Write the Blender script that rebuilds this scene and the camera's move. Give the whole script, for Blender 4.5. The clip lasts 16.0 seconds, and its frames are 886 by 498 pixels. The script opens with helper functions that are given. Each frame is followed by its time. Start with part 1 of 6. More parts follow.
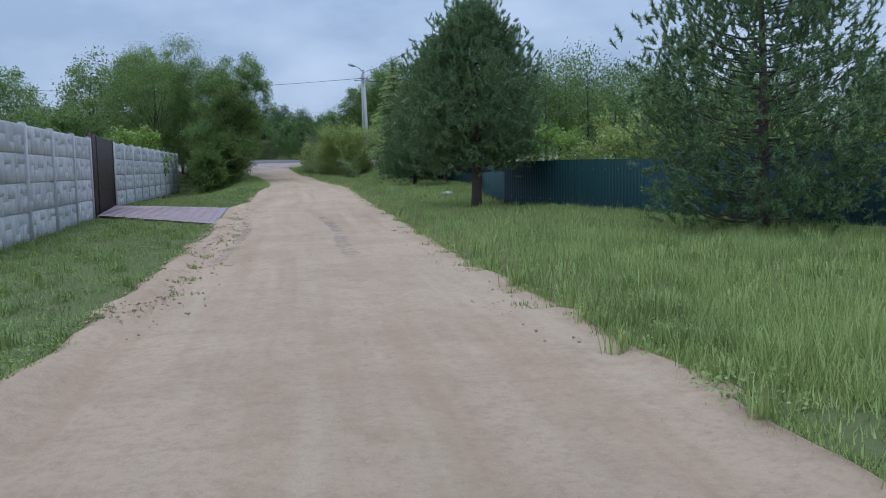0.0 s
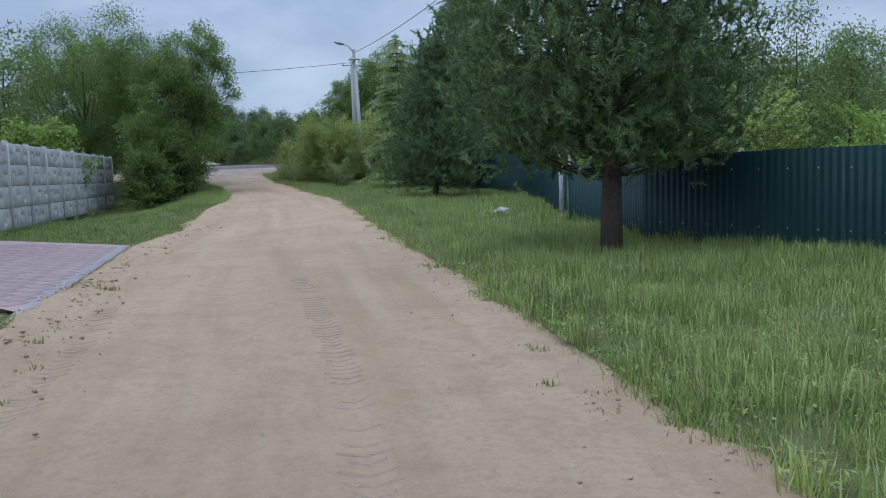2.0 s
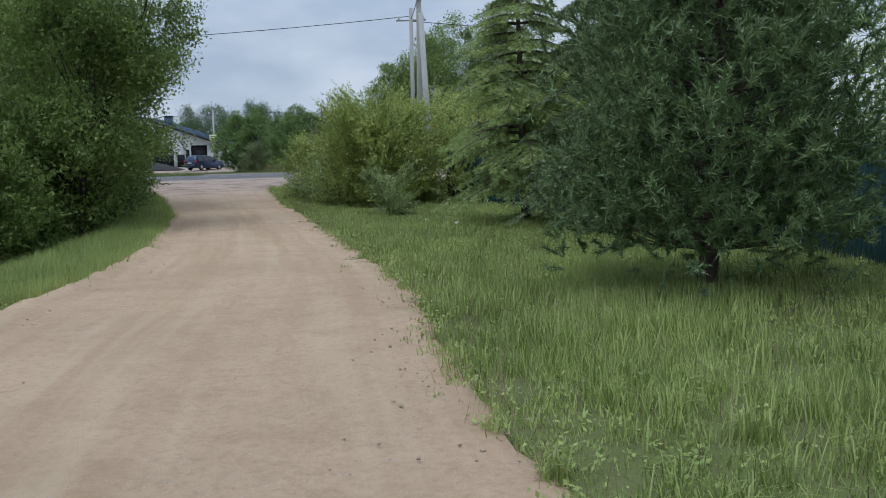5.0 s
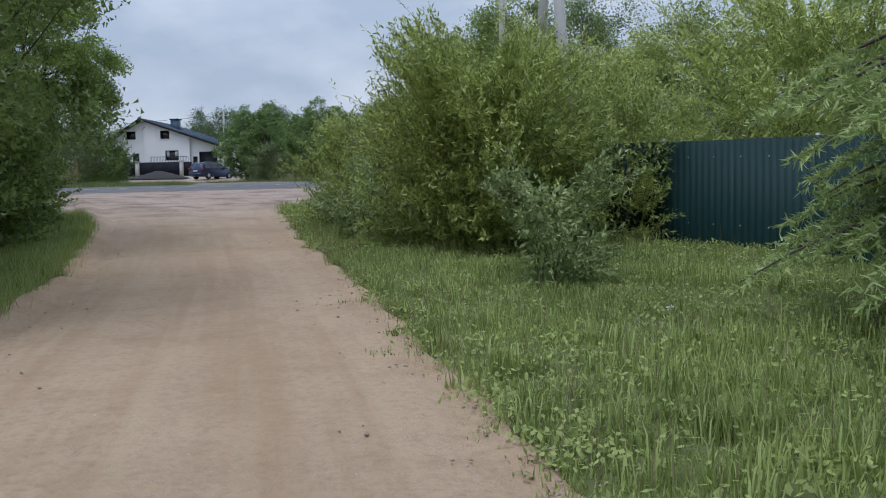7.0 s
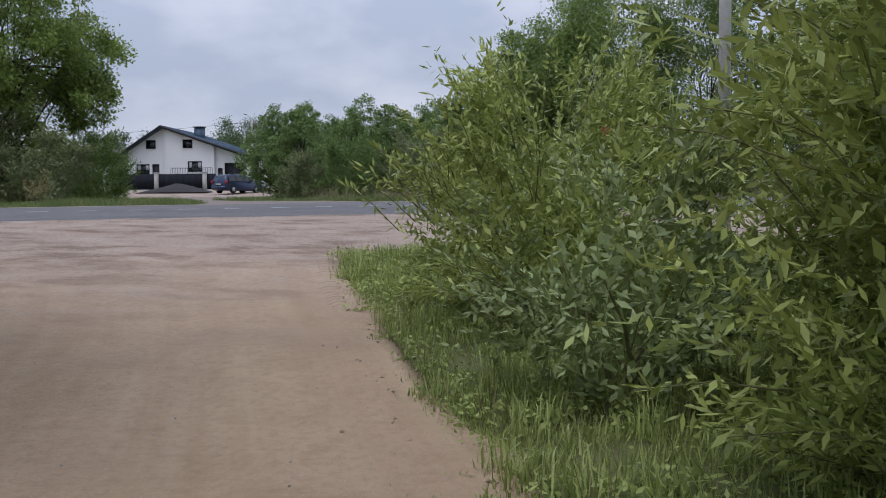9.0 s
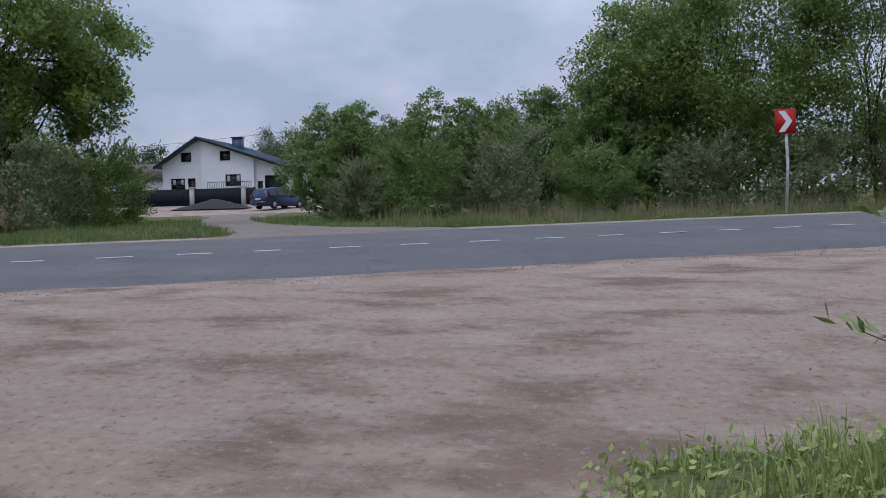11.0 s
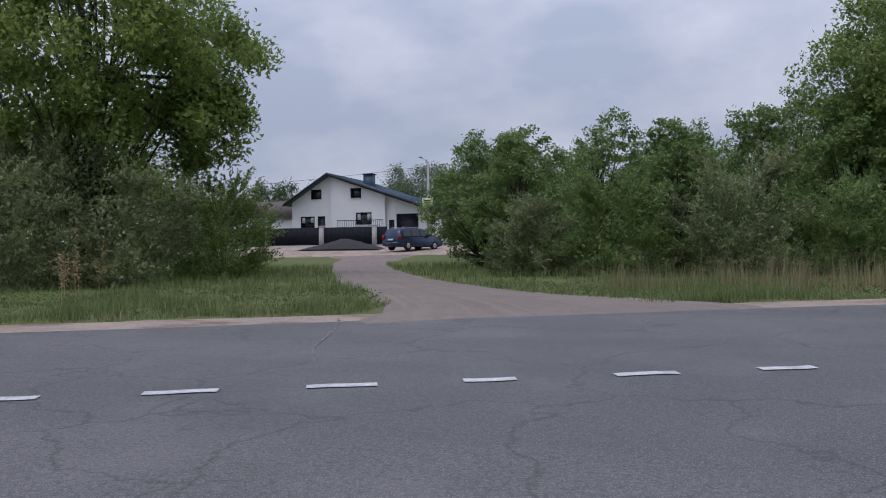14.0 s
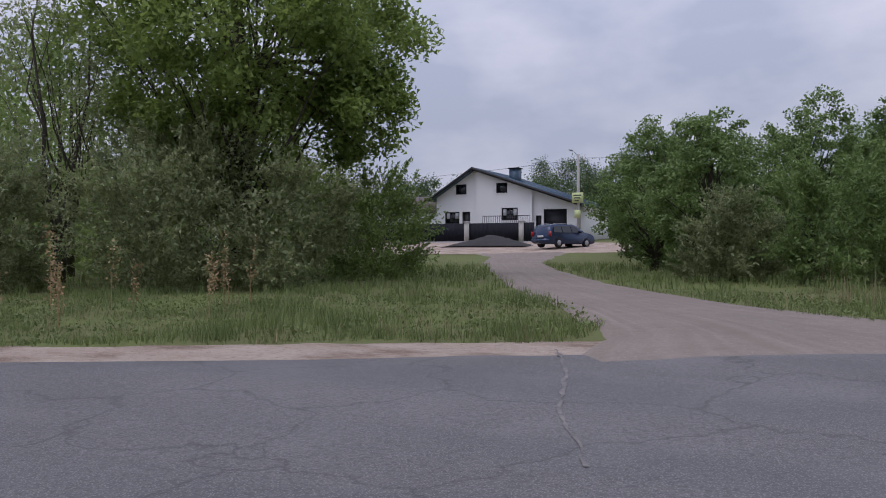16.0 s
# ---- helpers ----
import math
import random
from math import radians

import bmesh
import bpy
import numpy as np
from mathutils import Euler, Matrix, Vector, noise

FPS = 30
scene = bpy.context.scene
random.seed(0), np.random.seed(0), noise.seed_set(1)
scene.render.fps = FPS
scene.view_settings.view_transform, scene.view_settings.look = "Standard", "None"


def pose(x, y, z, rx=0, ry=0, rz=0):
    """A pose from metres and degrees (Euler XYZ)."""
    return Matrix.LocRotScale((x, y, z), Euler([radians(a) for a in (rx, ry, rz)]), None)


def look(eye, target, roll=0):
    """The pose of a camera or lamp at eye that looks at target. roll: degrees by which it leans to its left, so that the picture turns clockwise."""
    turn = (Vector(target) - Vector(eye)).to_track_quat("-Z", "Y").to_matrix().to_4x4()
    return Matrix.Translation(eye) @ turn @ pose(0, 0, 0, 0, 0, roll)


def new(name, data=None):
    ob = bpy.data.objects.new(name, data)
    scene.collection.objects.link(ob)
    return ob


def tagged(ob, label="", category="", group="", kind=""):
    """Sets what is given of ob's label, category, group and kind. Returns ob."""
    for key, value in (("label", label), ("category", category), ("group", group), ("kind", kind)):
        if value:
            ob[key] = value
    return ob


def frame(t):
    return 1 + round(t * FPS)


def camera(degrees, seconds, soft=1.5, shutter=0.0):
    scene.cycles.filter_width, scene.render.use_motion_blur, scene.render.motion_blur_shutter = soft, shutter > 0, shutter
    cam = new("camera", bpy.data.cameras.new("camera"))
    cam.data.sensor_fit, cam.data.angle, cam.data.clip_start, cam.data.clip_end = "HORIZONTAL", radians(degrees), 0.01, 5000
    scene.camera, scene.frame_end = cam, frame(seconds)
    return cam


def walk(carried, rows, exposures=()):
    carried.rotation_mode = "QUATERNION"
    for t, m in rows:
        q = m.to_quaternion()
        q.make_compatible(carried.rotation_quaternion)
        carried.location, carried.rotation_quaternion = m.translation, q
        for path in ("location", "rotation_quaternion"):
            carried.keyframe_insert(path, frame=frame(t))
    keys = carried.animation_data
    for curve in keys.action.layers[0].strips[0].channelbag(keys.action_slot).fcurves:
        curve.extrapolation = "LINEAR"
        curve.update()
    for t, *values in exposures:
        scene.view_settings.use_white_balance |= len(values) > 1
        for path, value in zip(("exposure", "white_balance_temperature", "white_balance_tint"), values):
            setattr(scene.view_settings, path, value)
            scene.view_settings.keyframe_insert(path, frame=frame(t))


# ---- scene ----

# ---- camera ----
cam = camera(54.5, 16.0, soft=1.0)
ROWS = [
    (0, (0.252, 2.084, 1.271), (0.102, 12.038, 0.321), -1.2),
    (0.5, (-0.185, 5.073, 1.272), (-0.340, 15.022, 0.277), -2.1),
    (1, (-0.624, 8.239, 1.248), (-0.754, 18.190, 0.263), -2.7),
    (1.5, (-1.113, 11.414, 1.232), (-1.153, 21.370, 0.292), -2.4),
    (2, (-1.549, 14.374, 1.246), (-1.514, 24.333, 0.346), -1.9),
    (2.5, (-2.030, 17.317, 1.252), (-1.920, 27.277, 0.367), -1.3),
    (3, (-2.430, 20.634, 1.213), (-2.355, 30.597, 0.353), -1.6),
    (5.5, (-4.510, 36.674, 1.584), (-5.085, 46.595, 0.827), -1.02),
    (6, (-5.235, 39.632, 1.552), (-5.855, 49.554, 0.825), -0.91),
    (6.5, (-6.012, 42.632, 1.625), (-6.642, 52.553, 0.899), -1.11),
    (7, (-6.756, 45.750, 1.661), (-7.425, 55.676, 1.008), -0.91),
    (7.5, (-7.504, 48.487, 1.763), (-8.168, 58.417, 1.136), -1.01),
    (8, (-8.215, 51.163, 1.854), (-8.886, 61.096, 1.253), -0.7),
    (8.5, (-8.914, 53.430, 1.918), (-9.712, 63.356, 1.356), -0.78),
    (9, (-9.569, 55.323, 1.981), (-10.554, 65.239, 1.504), -0.26),
    (11.5, (-12.677, 64.246, 2.430), (-14.236, 74.102, 2.118), -1.59),
    (12, (-13.302, 65.619, 2.461), (-15.003, 75.474, 2.282), -1.57),
    (12.5, (-13.709, 66.594, 2.608), (-15.698, 76.390, 2.614), -1.34),
    (13, (-14.130, 67.299, 2.685), (-16.432, 77.029, 2.822), -1.19),
    (13.5, (-14.437, 67.845, 2.735), (-17.036, 77.498, 2.848), -1.34),
    (14, (-14.722, 68.244, 2.771), (-17.549, 77.832, 2.864), -0.52),
    (14.5, (-14.977, 68.626, 2.822), (-18.007, 78.152, 2.876), -0.18),
    (15, (-15.332, 69.087, 2.853), (-18.576, 78.540, 2.877), 0.26),
    (15.5, (-15.764, 69.562, 2.897), (-19.371, 78.884, 2.899), -0.29),
    (16, (-16.325, 70.250, 2.904), (-20.636, 79.273, 2.951), -0.02),
]

walk(cam, [(t, look(eye, target, roll)) for t, eye, target, roll in ROWS], exposures=[(0.0, 0.08, 5150, 9), (2.0, 0.1, 5300, 8), (2.5, 0.1, 5400, 9), (3.0, 0.12, 5750, 0), (5.5, 0.17, 5750, 10), (7.5, 0.2, 5800, 12), (9.0, 0.2, 6000, 17), (11.5, 0.0, 5700, 16), (13.0, 0.0, 5850, 17), (16.0, 0.03, 6100, 23)])

# ---- world and light: a pale overcast sky, a wide weak sun ----
world = bpy.data.worlds.new("overcast_sky")
scene.world = world
world.use_nodes = True
wn, wl = world.node_tree.nodes, world.node_tree.links
wn.clear()
sky = wn.new("ShaderNodeTexSky")
sky.sky_type, sky.sun_disc = "NISHITA", False
sky.sun_elevation, sky.sun_rotation = radians(62), radians(215)
sky.air_density, sky.dust_density = 1.2, 2.5
tex = wn.new("ShaderNodeTexCoord")
stretch = wn.new("ShaderNodeMapping")
stretch.inputs["Scale"].default_value = (1.0, 1.0, 2.1)
cloud = wn.new("ShaderNodeTexNoise")
cloud.inputs["Scale"].default_value, cloud.inputs["Detail"].default_value = 4.2, 6.0
ramp = wn.new("ShaderNodeValToRGB")
ramp.color_ramp.elements[0].position, ramp.color_ramp.elements[0].color = 0.42, (0.49, 0.55, 0.635, 1)
ramp.color_ramp.elements[1].position, ramp.color_ramp.elements[1].color = 0.70, (0.79, 0.81, 0.85, 1)
grey = wn.new("ShaderNodeMix")
grey.data_type = "RGBA"
grey.inputs["Factor"].default_value = 0.88
scale = wn.new("ShaderNodeMix")
scale.data_type, scale.blend_type = "RGBA", "MULTIPLY"
scale.inputs["Factor"].default_value = 1.0
scale.inputs["B"].default_value = (8.0, 8.0, 8.0, 1)
back = wn.new("ShaderNodeBackground")
back.inputs["Strength"].default_value = 0.1
out = wn.new("ShaderNodeOutputWorld")
wl.new(tex.outputs["Generated"], stretch.inputs["Vector"])
wl.new(stretch.outputs["Vector"], cloud.inputs["Vector"])
wl.new(cloud.outputs["Fac"], ramp.inputs["Fac"])
sep = wn.new("ShaderNodeSeparateXYZ")
wl.new(tex.outputs["Generated"], sep.inputs["Vector"])
dome = wn.new("ShaderNodeMapRange")
dome.inputs["From Min"].default_value, dome.inputs["From Max"].default_value = 0.15, 1.0
dome.inputs["To Min"].default_value, dome.inputs["To Max"].default_value = 8.0, 17.0
wl.new(sep.outputs["Z"], dome.inputs["Value"])
wl.new(dome.outputs["Result"], scale.inputs["B"])
wl.new(ramp.outputs["Color"], scale.inputs["A"])
wl.new(sky.outputs["Color"], grey.inputs["A"])
wl.new(scale.outputs["Result"], grey.inputs["B"])
wl.new(grey.outputs["Result"], back.inputs["Color"])
wl.new(back.outputs["Background"], out.inputs["Surface"])
sun = new("sun", bpy.data.lights.new("sun", "SUN"))
sun.data.energy, sun.data.angle, sun.data.color = 0.9, radians(25), (1.0, 0.96, 0.9)
sun.matrix_world = look((0, 0, 60), (14, 20, 0))


# ---- materials ----
def material(name, color, rough=0.8, metal=0.0, grain=40.0, stain=1.5, grain_amount=0.25, stain_amount=0.25, bump=0.3, dark=None, spec=0.3, vary=0.0):
    """A surface with fine grain, large stains and a fine relief."""
    m = bpy.data.materials.new(name)
    m.use_nodes = True
    n, l = m.node_tree.nodes, m.node_tree.links
    b = n["Principled BSDF"]
    b.inputs["Roughness"].default_value, b.inputs["Metallic"].default_value = rough, metal
    b.inputs["Specular IOR Level"].default_value = spec
    co = n.new("ShaderNodeTexCoord")
    fine, large = n.new("ShaderNodeTexNoise"), n.new("ShaderNodeTexNoise")
    fine.inputs["Scale"].default_value, fine.inputs["Detail"].default_value = grain, 4
    large.inputs["Scale"].default_value, large.inputs["Detail"].default_value = stain, 5
    l.new(co.outputs["Object"], fine.inputs["Vector"])
    l.new(co.outputs["Object"], large.inputs["Vector"])
    dark = dark or tuple(c * 0.55 for c in color)
    last = None
    for tx, amount, lo, hi in ((large, stain_amount, 0.35, 0.7), (fine, grain_amount, 0.3, 0.7)):
        r = n.new("ShaderNodeMapRange")
        r.inputs["From Min"].default_value, r.inputs["From Max"].default_value = lo, hi
        r.inputs["To Min"].default_value, r.inputs["To Max"].default_value = 0.0, amount
        l.new(tx.outputs["Fac"], r.inputs["Value"])
        mx = n.new("ShaderNodeMix")
        mx.data_type = "RGBA"
        if last is None:
            mx.inputs["A"].default_value = (*color, 1)
        else:
            l.new(last, mx.inputs["A"])
        mx.inputs["B"].default_value = (*dark, 1)
        l.new(r.outputs["Result"], mx.inputs["Factor"])
        last = mx.outputs["Result"]
    if vary:
        info = n.new("ShaderNodeObjectInfo")
        hsv = n.new("ShaderNodeHueSaturation")
        r = n.new("ShaderNodeMapRange")
        r.inputs["To Min"].default_value, r.inputs["To Max"].default_value = 1 - vary, 1 + vary
        l.new(info.outputs["Random"], r.inputs["Value"])
        l.new(r.outputs["Result"], hsv.inputs["Value"])
        l.new(last, hsv.inputs["Color"])
        last = hsv.outputs["Color"]
    l.new(last, b.inputs["Base Color"])
    bp = n.new("ShaderNodeBump")
    bp.inputs["Strength"].default_value, bp.inputs["Distance"].default_value = bump, 0.02
    l.new(fine.outputs["Fac"], bp.inputs["Height"])
    l.new(bp.outputs["Normal"], b.inputs["Normal"])
    return m


def leaf_material(name, dark, light, rough=0.55, through_light=0.42):
    """Leaves whose colour runs from dark to light, leaf by leaf, tree by tree and in patches."""
    m = bpy.data.materials.new(name)
    m.use_nodes = True
    n, l = m.node_tree.nodes, m.node_tree.links
    b, o = n["Principled BSDF"], n["Material Output"]
    b.inputs["Roughness"].default_value, b.inputs["Specular IOR Level"].default_value = rough, 0.45
    geo, info, co = n.new("ShaderNodeNewGeometry"), n.new("ShaderNodeObjectInfo"), n.new("ShaderNodeTexCoord")
    patch = n.new("ShaderNodeTexNoise")
    patch.inputs["Scale"].default_value, patch.inputs["Detail"].default_value = 0.9, 2
    l.new(co.outputs["Object"], patch.inputs["Vector"])
    a1 = n.new("ShaderNodeMath"); a1.operation = "MULTIPLY_ADD"
    a1.inputs[1].default_value = 0.55
    l.new(geo.outputs["Random Per Island"], a1.inputs[0])
    r = n.new("ShaderNodeMapRange")
    r.inputs["From Min"].default_value, r.inputs["From Max"].default_value = 0.3, 0.7
    r.inputs["To Min"].default_value, r.inputs["To Max"].default_value = 0.0, 0.35
    l.new(patch.outputs["Fac"], r.inputs["Value"])
    l.new(r.outputs["Result"], a1.inputs[2])
    a2 = n.new("ShaderNodeMath"); a2.operation = "MULTIPLY_ADD"
    a2.inputs[1].default_value = 0.15
    l.new(info.outputs["Random"], a2.inputs[0])
    l.new(a1.outputs[0], a2.inputs[2])
    mx = n.new("ShaderNodeMix"); mx.data_type = "RGBA"
    mx.inputs["A"].default_value, mx.inputs["B"].default_value = (*dark, 1), (*light, 1)
    l.new(a2.outputs[0], mx.inputs["Factor"])
    l.new(mx.outputs["Result"], b.inputs["Base Color"])
    t = n.new("ShaderNodeBsdfTranslucent")
    l.new(mx.outputs["Result"], t.inputs["Color"])
    mix = n.new("ShaderNodeMixShader")
    mix.inputs["Fac"].default_value = through_light
    l.new(b.outputs["BSDF"], mix.inputs[1]); l.new(t.outputs["BSDF"], mix.inputs[2])
    l.new(mix.outputs["Shader"], o.inputs["Surface"])
    return m


def sand_material(name, color, ruts, roadside=True):
    """Packed sandy gravel: pebbles, damp patches, and wheel bands along the way (the second map coordinate)."""
    m = bpy.data.materials.new(name)
    m.use_nodes = True
    n, l = m.node_tree.nodes, m.node_tree.links
    b = n["Principled BSDF"]
    b.inputs["Roughness"].default_value, b.inputs["Specular IOR Level"].default_value = 0.95, 0.15
    co = n.new("ShaderNodeTexCoord")

    def noisy(scale, detail, vector, rough=0.55):
        x = n.new("ShaderNodeTexNoise")
        x.inputs["Scale"].default_value, x.inputs["Detail"].default_value, x.inputs["Roughness"].default_value = scale, detail, rough
        l.new(vector, x.inputs["Vector"])
        return x.outputs["Fac"]

    def mapped(v, a, c, d, e):
        x = n.new("ShaderNodeMapRange")
        for k, val in zip(("From Min", "From Max", "To Min", "To Max"), (a, c, d, e)):
            x.inputs[k].default_value = val
        l.new(v, x.inputs["Value"])
        return x.outputs["Result"]

    def mixed(fac, a, c):
        x = n.new("ShaderNodeMix"); x.data_type = "RGBA"
        l.new(fac, x.inputs["Factor"])
        if isinstance(a, tuple):
            x.inputs["A"].default_value = (*a, 1)
        else:
            l.new(a, x.inputs["A"])
        x.inputs["B"].default_value = (*c, 1)
        return x.outputs["Result"]

    pebble = noisy(60, 3, co.outputs["Object"])
    grain = noisy(16, 8, co.outputs["Object"], 0.75)
    lump = noisy(2.6, 6, co.outputs["Object"], 0.65)
    patch = noisy(0.55, 4, co.outputs["Object"])
    col = mixed(mapped(patch, 0.38, 0.66, 0, 0.5), color, tuple(c * 0.74 for c in color))
    col = mixed(mapped(lump, 0.48, 0.72, 0, 0.4), col, (color[0] * 0.62, color[1] * 0.57, color[2] * 0.52))
    col = mixed(mapped(grain, 0.46, 0.72, 0, 0.55), col, tuple(c * 0.55 for c in color))
    col = mixed(mapped(pebble, 0.60, 0.74, 0, 0.55), col, (0.56, 0.51, 0.46))
    height = grain
    if ruts:
        st = n.new("ShaderNodeMapping")
        st.inputs["Scale"].default_value = (5.0, 0.06, 1.0)
        l.new(co.outputs["UV"], st.inputs["Vector"])
        band = noisy(1.7, 5, st.outputs["Vector"], 0.6)
        col = mixed(mapped(band, 0.46, 0.64, 0, 0.42), col, (color[0] * 0.72, color[1] * 0.66, color[2] * 0.6))
        pale = noisy(2.3, 3, st.outputs["Vector"])
        col = mixed(mapped(pale, 0.54, 0.70, 0, 0.3), col, tuple(min(0.6, c * 1.22) for c in color))
    if not roadside:
        l.new(col, b.inputs["Base Color"])
        return m
    # browner, streaked gravel beside the main road
    dot = n.new("ShaderNodeVectorMath"); dot.operation = "DOT_PRODUCT"
    dot.inputs[1].default_value = (-0.3875, 0.922, 0.0)
    l.new(co.outputs["Object"], dot.inputs[0])
    wob = n.new("ShaderNodeMath"); wob.operation = "MULTIPLY_ADD"
    wob.inputs[1].default_value = 5.0
    l.new(patch, wob.inputs[0]); l.new(dot.outputs["Value"], wob.inputs[2])
    near = mapped(wob.outputs[0], 74.03 - 13.0 + 2.5, 74.03 - 8.0 + 2.5, 0.0, 0.85)

    def near_mix(v, a, c, d, e, tint):
        x = n.new("ShaderNodeMath"); x.operation = "MULTIPLY"
        l.new(mapped(v, a, c, d, e), x.inputs[0]); l.new(near, x.inputs[1])
        return mixed(x.outputs[0], col, tint)

    col = mixed(near, col, (0.385, 0.30, 0.245))
    turn = n.new("ShaderNodeMapping")
    turn.inputs["Rotation"].default_value[2] = -0.3979
    turn.inputs["Scale"].default_value = (0.8, 1.5, 1.0)
    l.new(co.outputs["Object"], turn.inputs["Vector"])
    streak = noisy(1.2, 8, turn.outputs["Vector"], 0.6)
    col = near_mix(streak, 0.48, 0.62, 0, 0.9, (0.19, 0.132, 0.098))
    pale = noisy(1.3, 5, turn.outputs["Vector"], 0.6)
    col = near_mix(pale, 0.50, 0.66, 0, 0.6, (0.50, 0.42, 0.36))
    rubble = noisy(17, 7, co.outputs["Object"], 0.8)
    col = near_mix(rubble, 0.54, 0.66, 0, 0.9, (0.14, 0.105, 0.088))
    col = near_mix(rubble, 0.45, 0.34, 0, 0.7, (0.54, 0.47, 0.42))
    height = rubble if not ruts else grain
    l.new(col, b.inputs["Base Color"])
    bp = n.new("ShaderNodeBump")
    bp.inputs["Strength"].default_value, bp.inputs["Distance"].default_value = 0.75, 0.04
    l.new(height, bp.inputs["Height"])
    l.new(bp.outputs["Normal"], b.inputs["Normal"])
    return m


SAND = sand_material("packed_sand", (0.55, 0.40, 0.268), True)
SHOULDER = sand_material("sandy_shoulder", (0.52, 0.40, 0.305), False)
TRACK = sand_material("track_sand", (0.25, 0.212, 0.185), True, False)
# darker sand for the tyre prints: shade of the ridges, painted as colour
PRINT_SHADE = sand_material("pressed_sand_shade", (0.37, 0.275, 0.20), False, False)
YARD = sand_material("pale_sand", (0.52, 0.45, 0.37), False)
def asphalt_material():
    """Old asphalt: pale aggregate, wheel-worn bands, patches and fine cracks."""
    m = material("worn_asphalt", (0.185, 0.178, 0.176), 0.9, grain=42, stain=0.5, grain_amount=0.75, stain_amount=0.45, bump=0.9, dark=(0.075, 0.074, 0.077))
    n, l = m.node_tree.nodes, m.node_tree.links
    b = n["Principled BSDF"]
    first = b.inputs["Base Color"].links[0].from_socket
    co = n.new("ShaderNodeTexCoord")
    st = n.new("ShaderNodeMapping")
    st.inputs["Rotation"].default_value[2] = -0.3979
    st.inputs["Scale"].default_value = (0.12, 1.0, 1.0)
    l.new(co.outputs["Object"], st.inputs["Vector"])
    band = n.new("ShaderNodeTexNoise")
    band.inputs["Scale"].default_value, band.inputs["Detail"].default_value = 0.9, 4
    l.new(st.outputs["Vector"], band.inputs["Vector"])
    speck = n.new("ShaderNodeTexVoronoi")
    speck.inputs["Scale"].default_value = 85
    l.new(co.outputs["Object"], speck.inputs["Vector"])
    crack = n.new("ShaderNodeTexVoronoi")
    crack.feature = "DISTANCE_TO_EDGE"
    crack.inputs["Scale"].default_value = 0.55
    warp = n.new("ShaderNodeTexNoise")
    warp.inputs["Scale"].default_value, warp.inputs["Detail"].default_value = 1.3, 5
    l.new(co.outputs["Object"], warp.inputs["Vector"])
    addv = n.new("ShaderNodeVectorMath")
    l.new(co.outputs["Object"], addv.inputs[0]); l.new(warp.outputs["Color"], addv.inputs[1])
    l.new(addv.outputs["Vector"], crack.inputs["Vector"])
    last = first
    for src, lo, hi, amount, col in ((band.outputs["Fac"], 0.44, 0.60, 0.6, (0.105, 0.105, 0.112)), (warp.outputs["Fac"], 0.5, 0.68, 0.16, (0.25, 0.245, 0.24)), (speck.outputs["Distance"], 0.42, 0.12, 0.6, (0.34, 0.33, 0.32)), (crack.outputs["Distance"], 0.012, 0.0, 0.5, (0.06, 0.06, 0.06))):
        r = n.new("ShaderNodeMapRange")
        for k, val in zip(("From Min", "From Max", "To Min", "To Max"), (lo, hi, 0.0, amount)):
            r.inputs[k].default_value = val
        l.new(src, r.inputs["Value"])
        x = n.new("ShaderNodeMix"); x.data_type = "RGBA"
        l.new(r.outputs["Result"], x.inputs["Factor"]); l.new(last, x.inputs["A"])
        x.inputs["B"].default_value = (*col, 1)
        last = x.outputs["Result"]
    l.new(last, b.inputs["Base Color"])
    return m


ASPHALT = asphalt_material()
TURF = material("turf", (0.13, 0.17, 0.05), 0.95, grain=22, stain=0.6, grain_amount=0.6, stain_amount=0.6, bump=0.8, dark=(0.12, 0.11, 0.06), spec=0.1)
PAINT = material("road_paint", (0.72, 0.72, 0.72), 0.7, grain=35, stain=6, grain_amount=0.55, stain_amount=0.5, dark=(0.25, 0.25, 0.26))
PATCH = material("crack_filler", (0.27, 0.245, 0.23), 0.9, grain=30, stain=8, grain_amount=0.7, stain_amount=0.7, dark=(0.1, 0.1, 0.1))
CONCRETE = material("cast_concrete", (0.63, 0.62, 0.61), 0.9, grain=28, stain=3.5, grain_amount=0.5, stain_amount=0.45, bump=1.0, vary=0.08)
POLE_CONCRETE = material("pole_concrete", (0.42, 0.41, 0.39), 0.9, grain=30, stain=1.5, bump=0.5)
GATE_BROWN = material("brown_sheet_steel", (0.06, 0.043, 0.036), 0.5, 0.1, grain=30, stain=1.5, bump=0.1)
FENCE_GREEN = material("green_sheet_steel", (0.012, 0.042, 0.043), 0.5, 0.1, grain=30, stain=0.8, bump=0.08)
FENCE_DARK = material("dark_sheet_steel", (0.012, 0.014, 0.022), 0.7, 0.1, bump=0.1)
WHITE_PAINT = material("flaking_white_paint", (0.62, 0.64, 0.66), 0.6, grain=12, stain=6, grain_amount=0.5, stain_amount=0.5, dark=(0.2, 0.19, 0.18))
STUCCO = material("white_stucco", (0.78, 0.77, 0.77), 0.9, grain=60, stain=0.8, grain_amount=0.08, stain_amount=0.12, bump=0.2, dark=(0.55, 0.54, 0.53))
ROOF = material("blue_grey_metal_roof", (0.07, 0.11, 0.155), 0.42, 0.2, grain=20, stain=1.0, bump=0.1)
BROWN_ROOF = material("brown_grey_roof", (0.12, 0.095, 0.085), 0.7, grain=20, stain=1.0, bump=0.2)
DARK_TRIM = material("dark_trim", (0.018, 0.018, 0.022), 0.5)
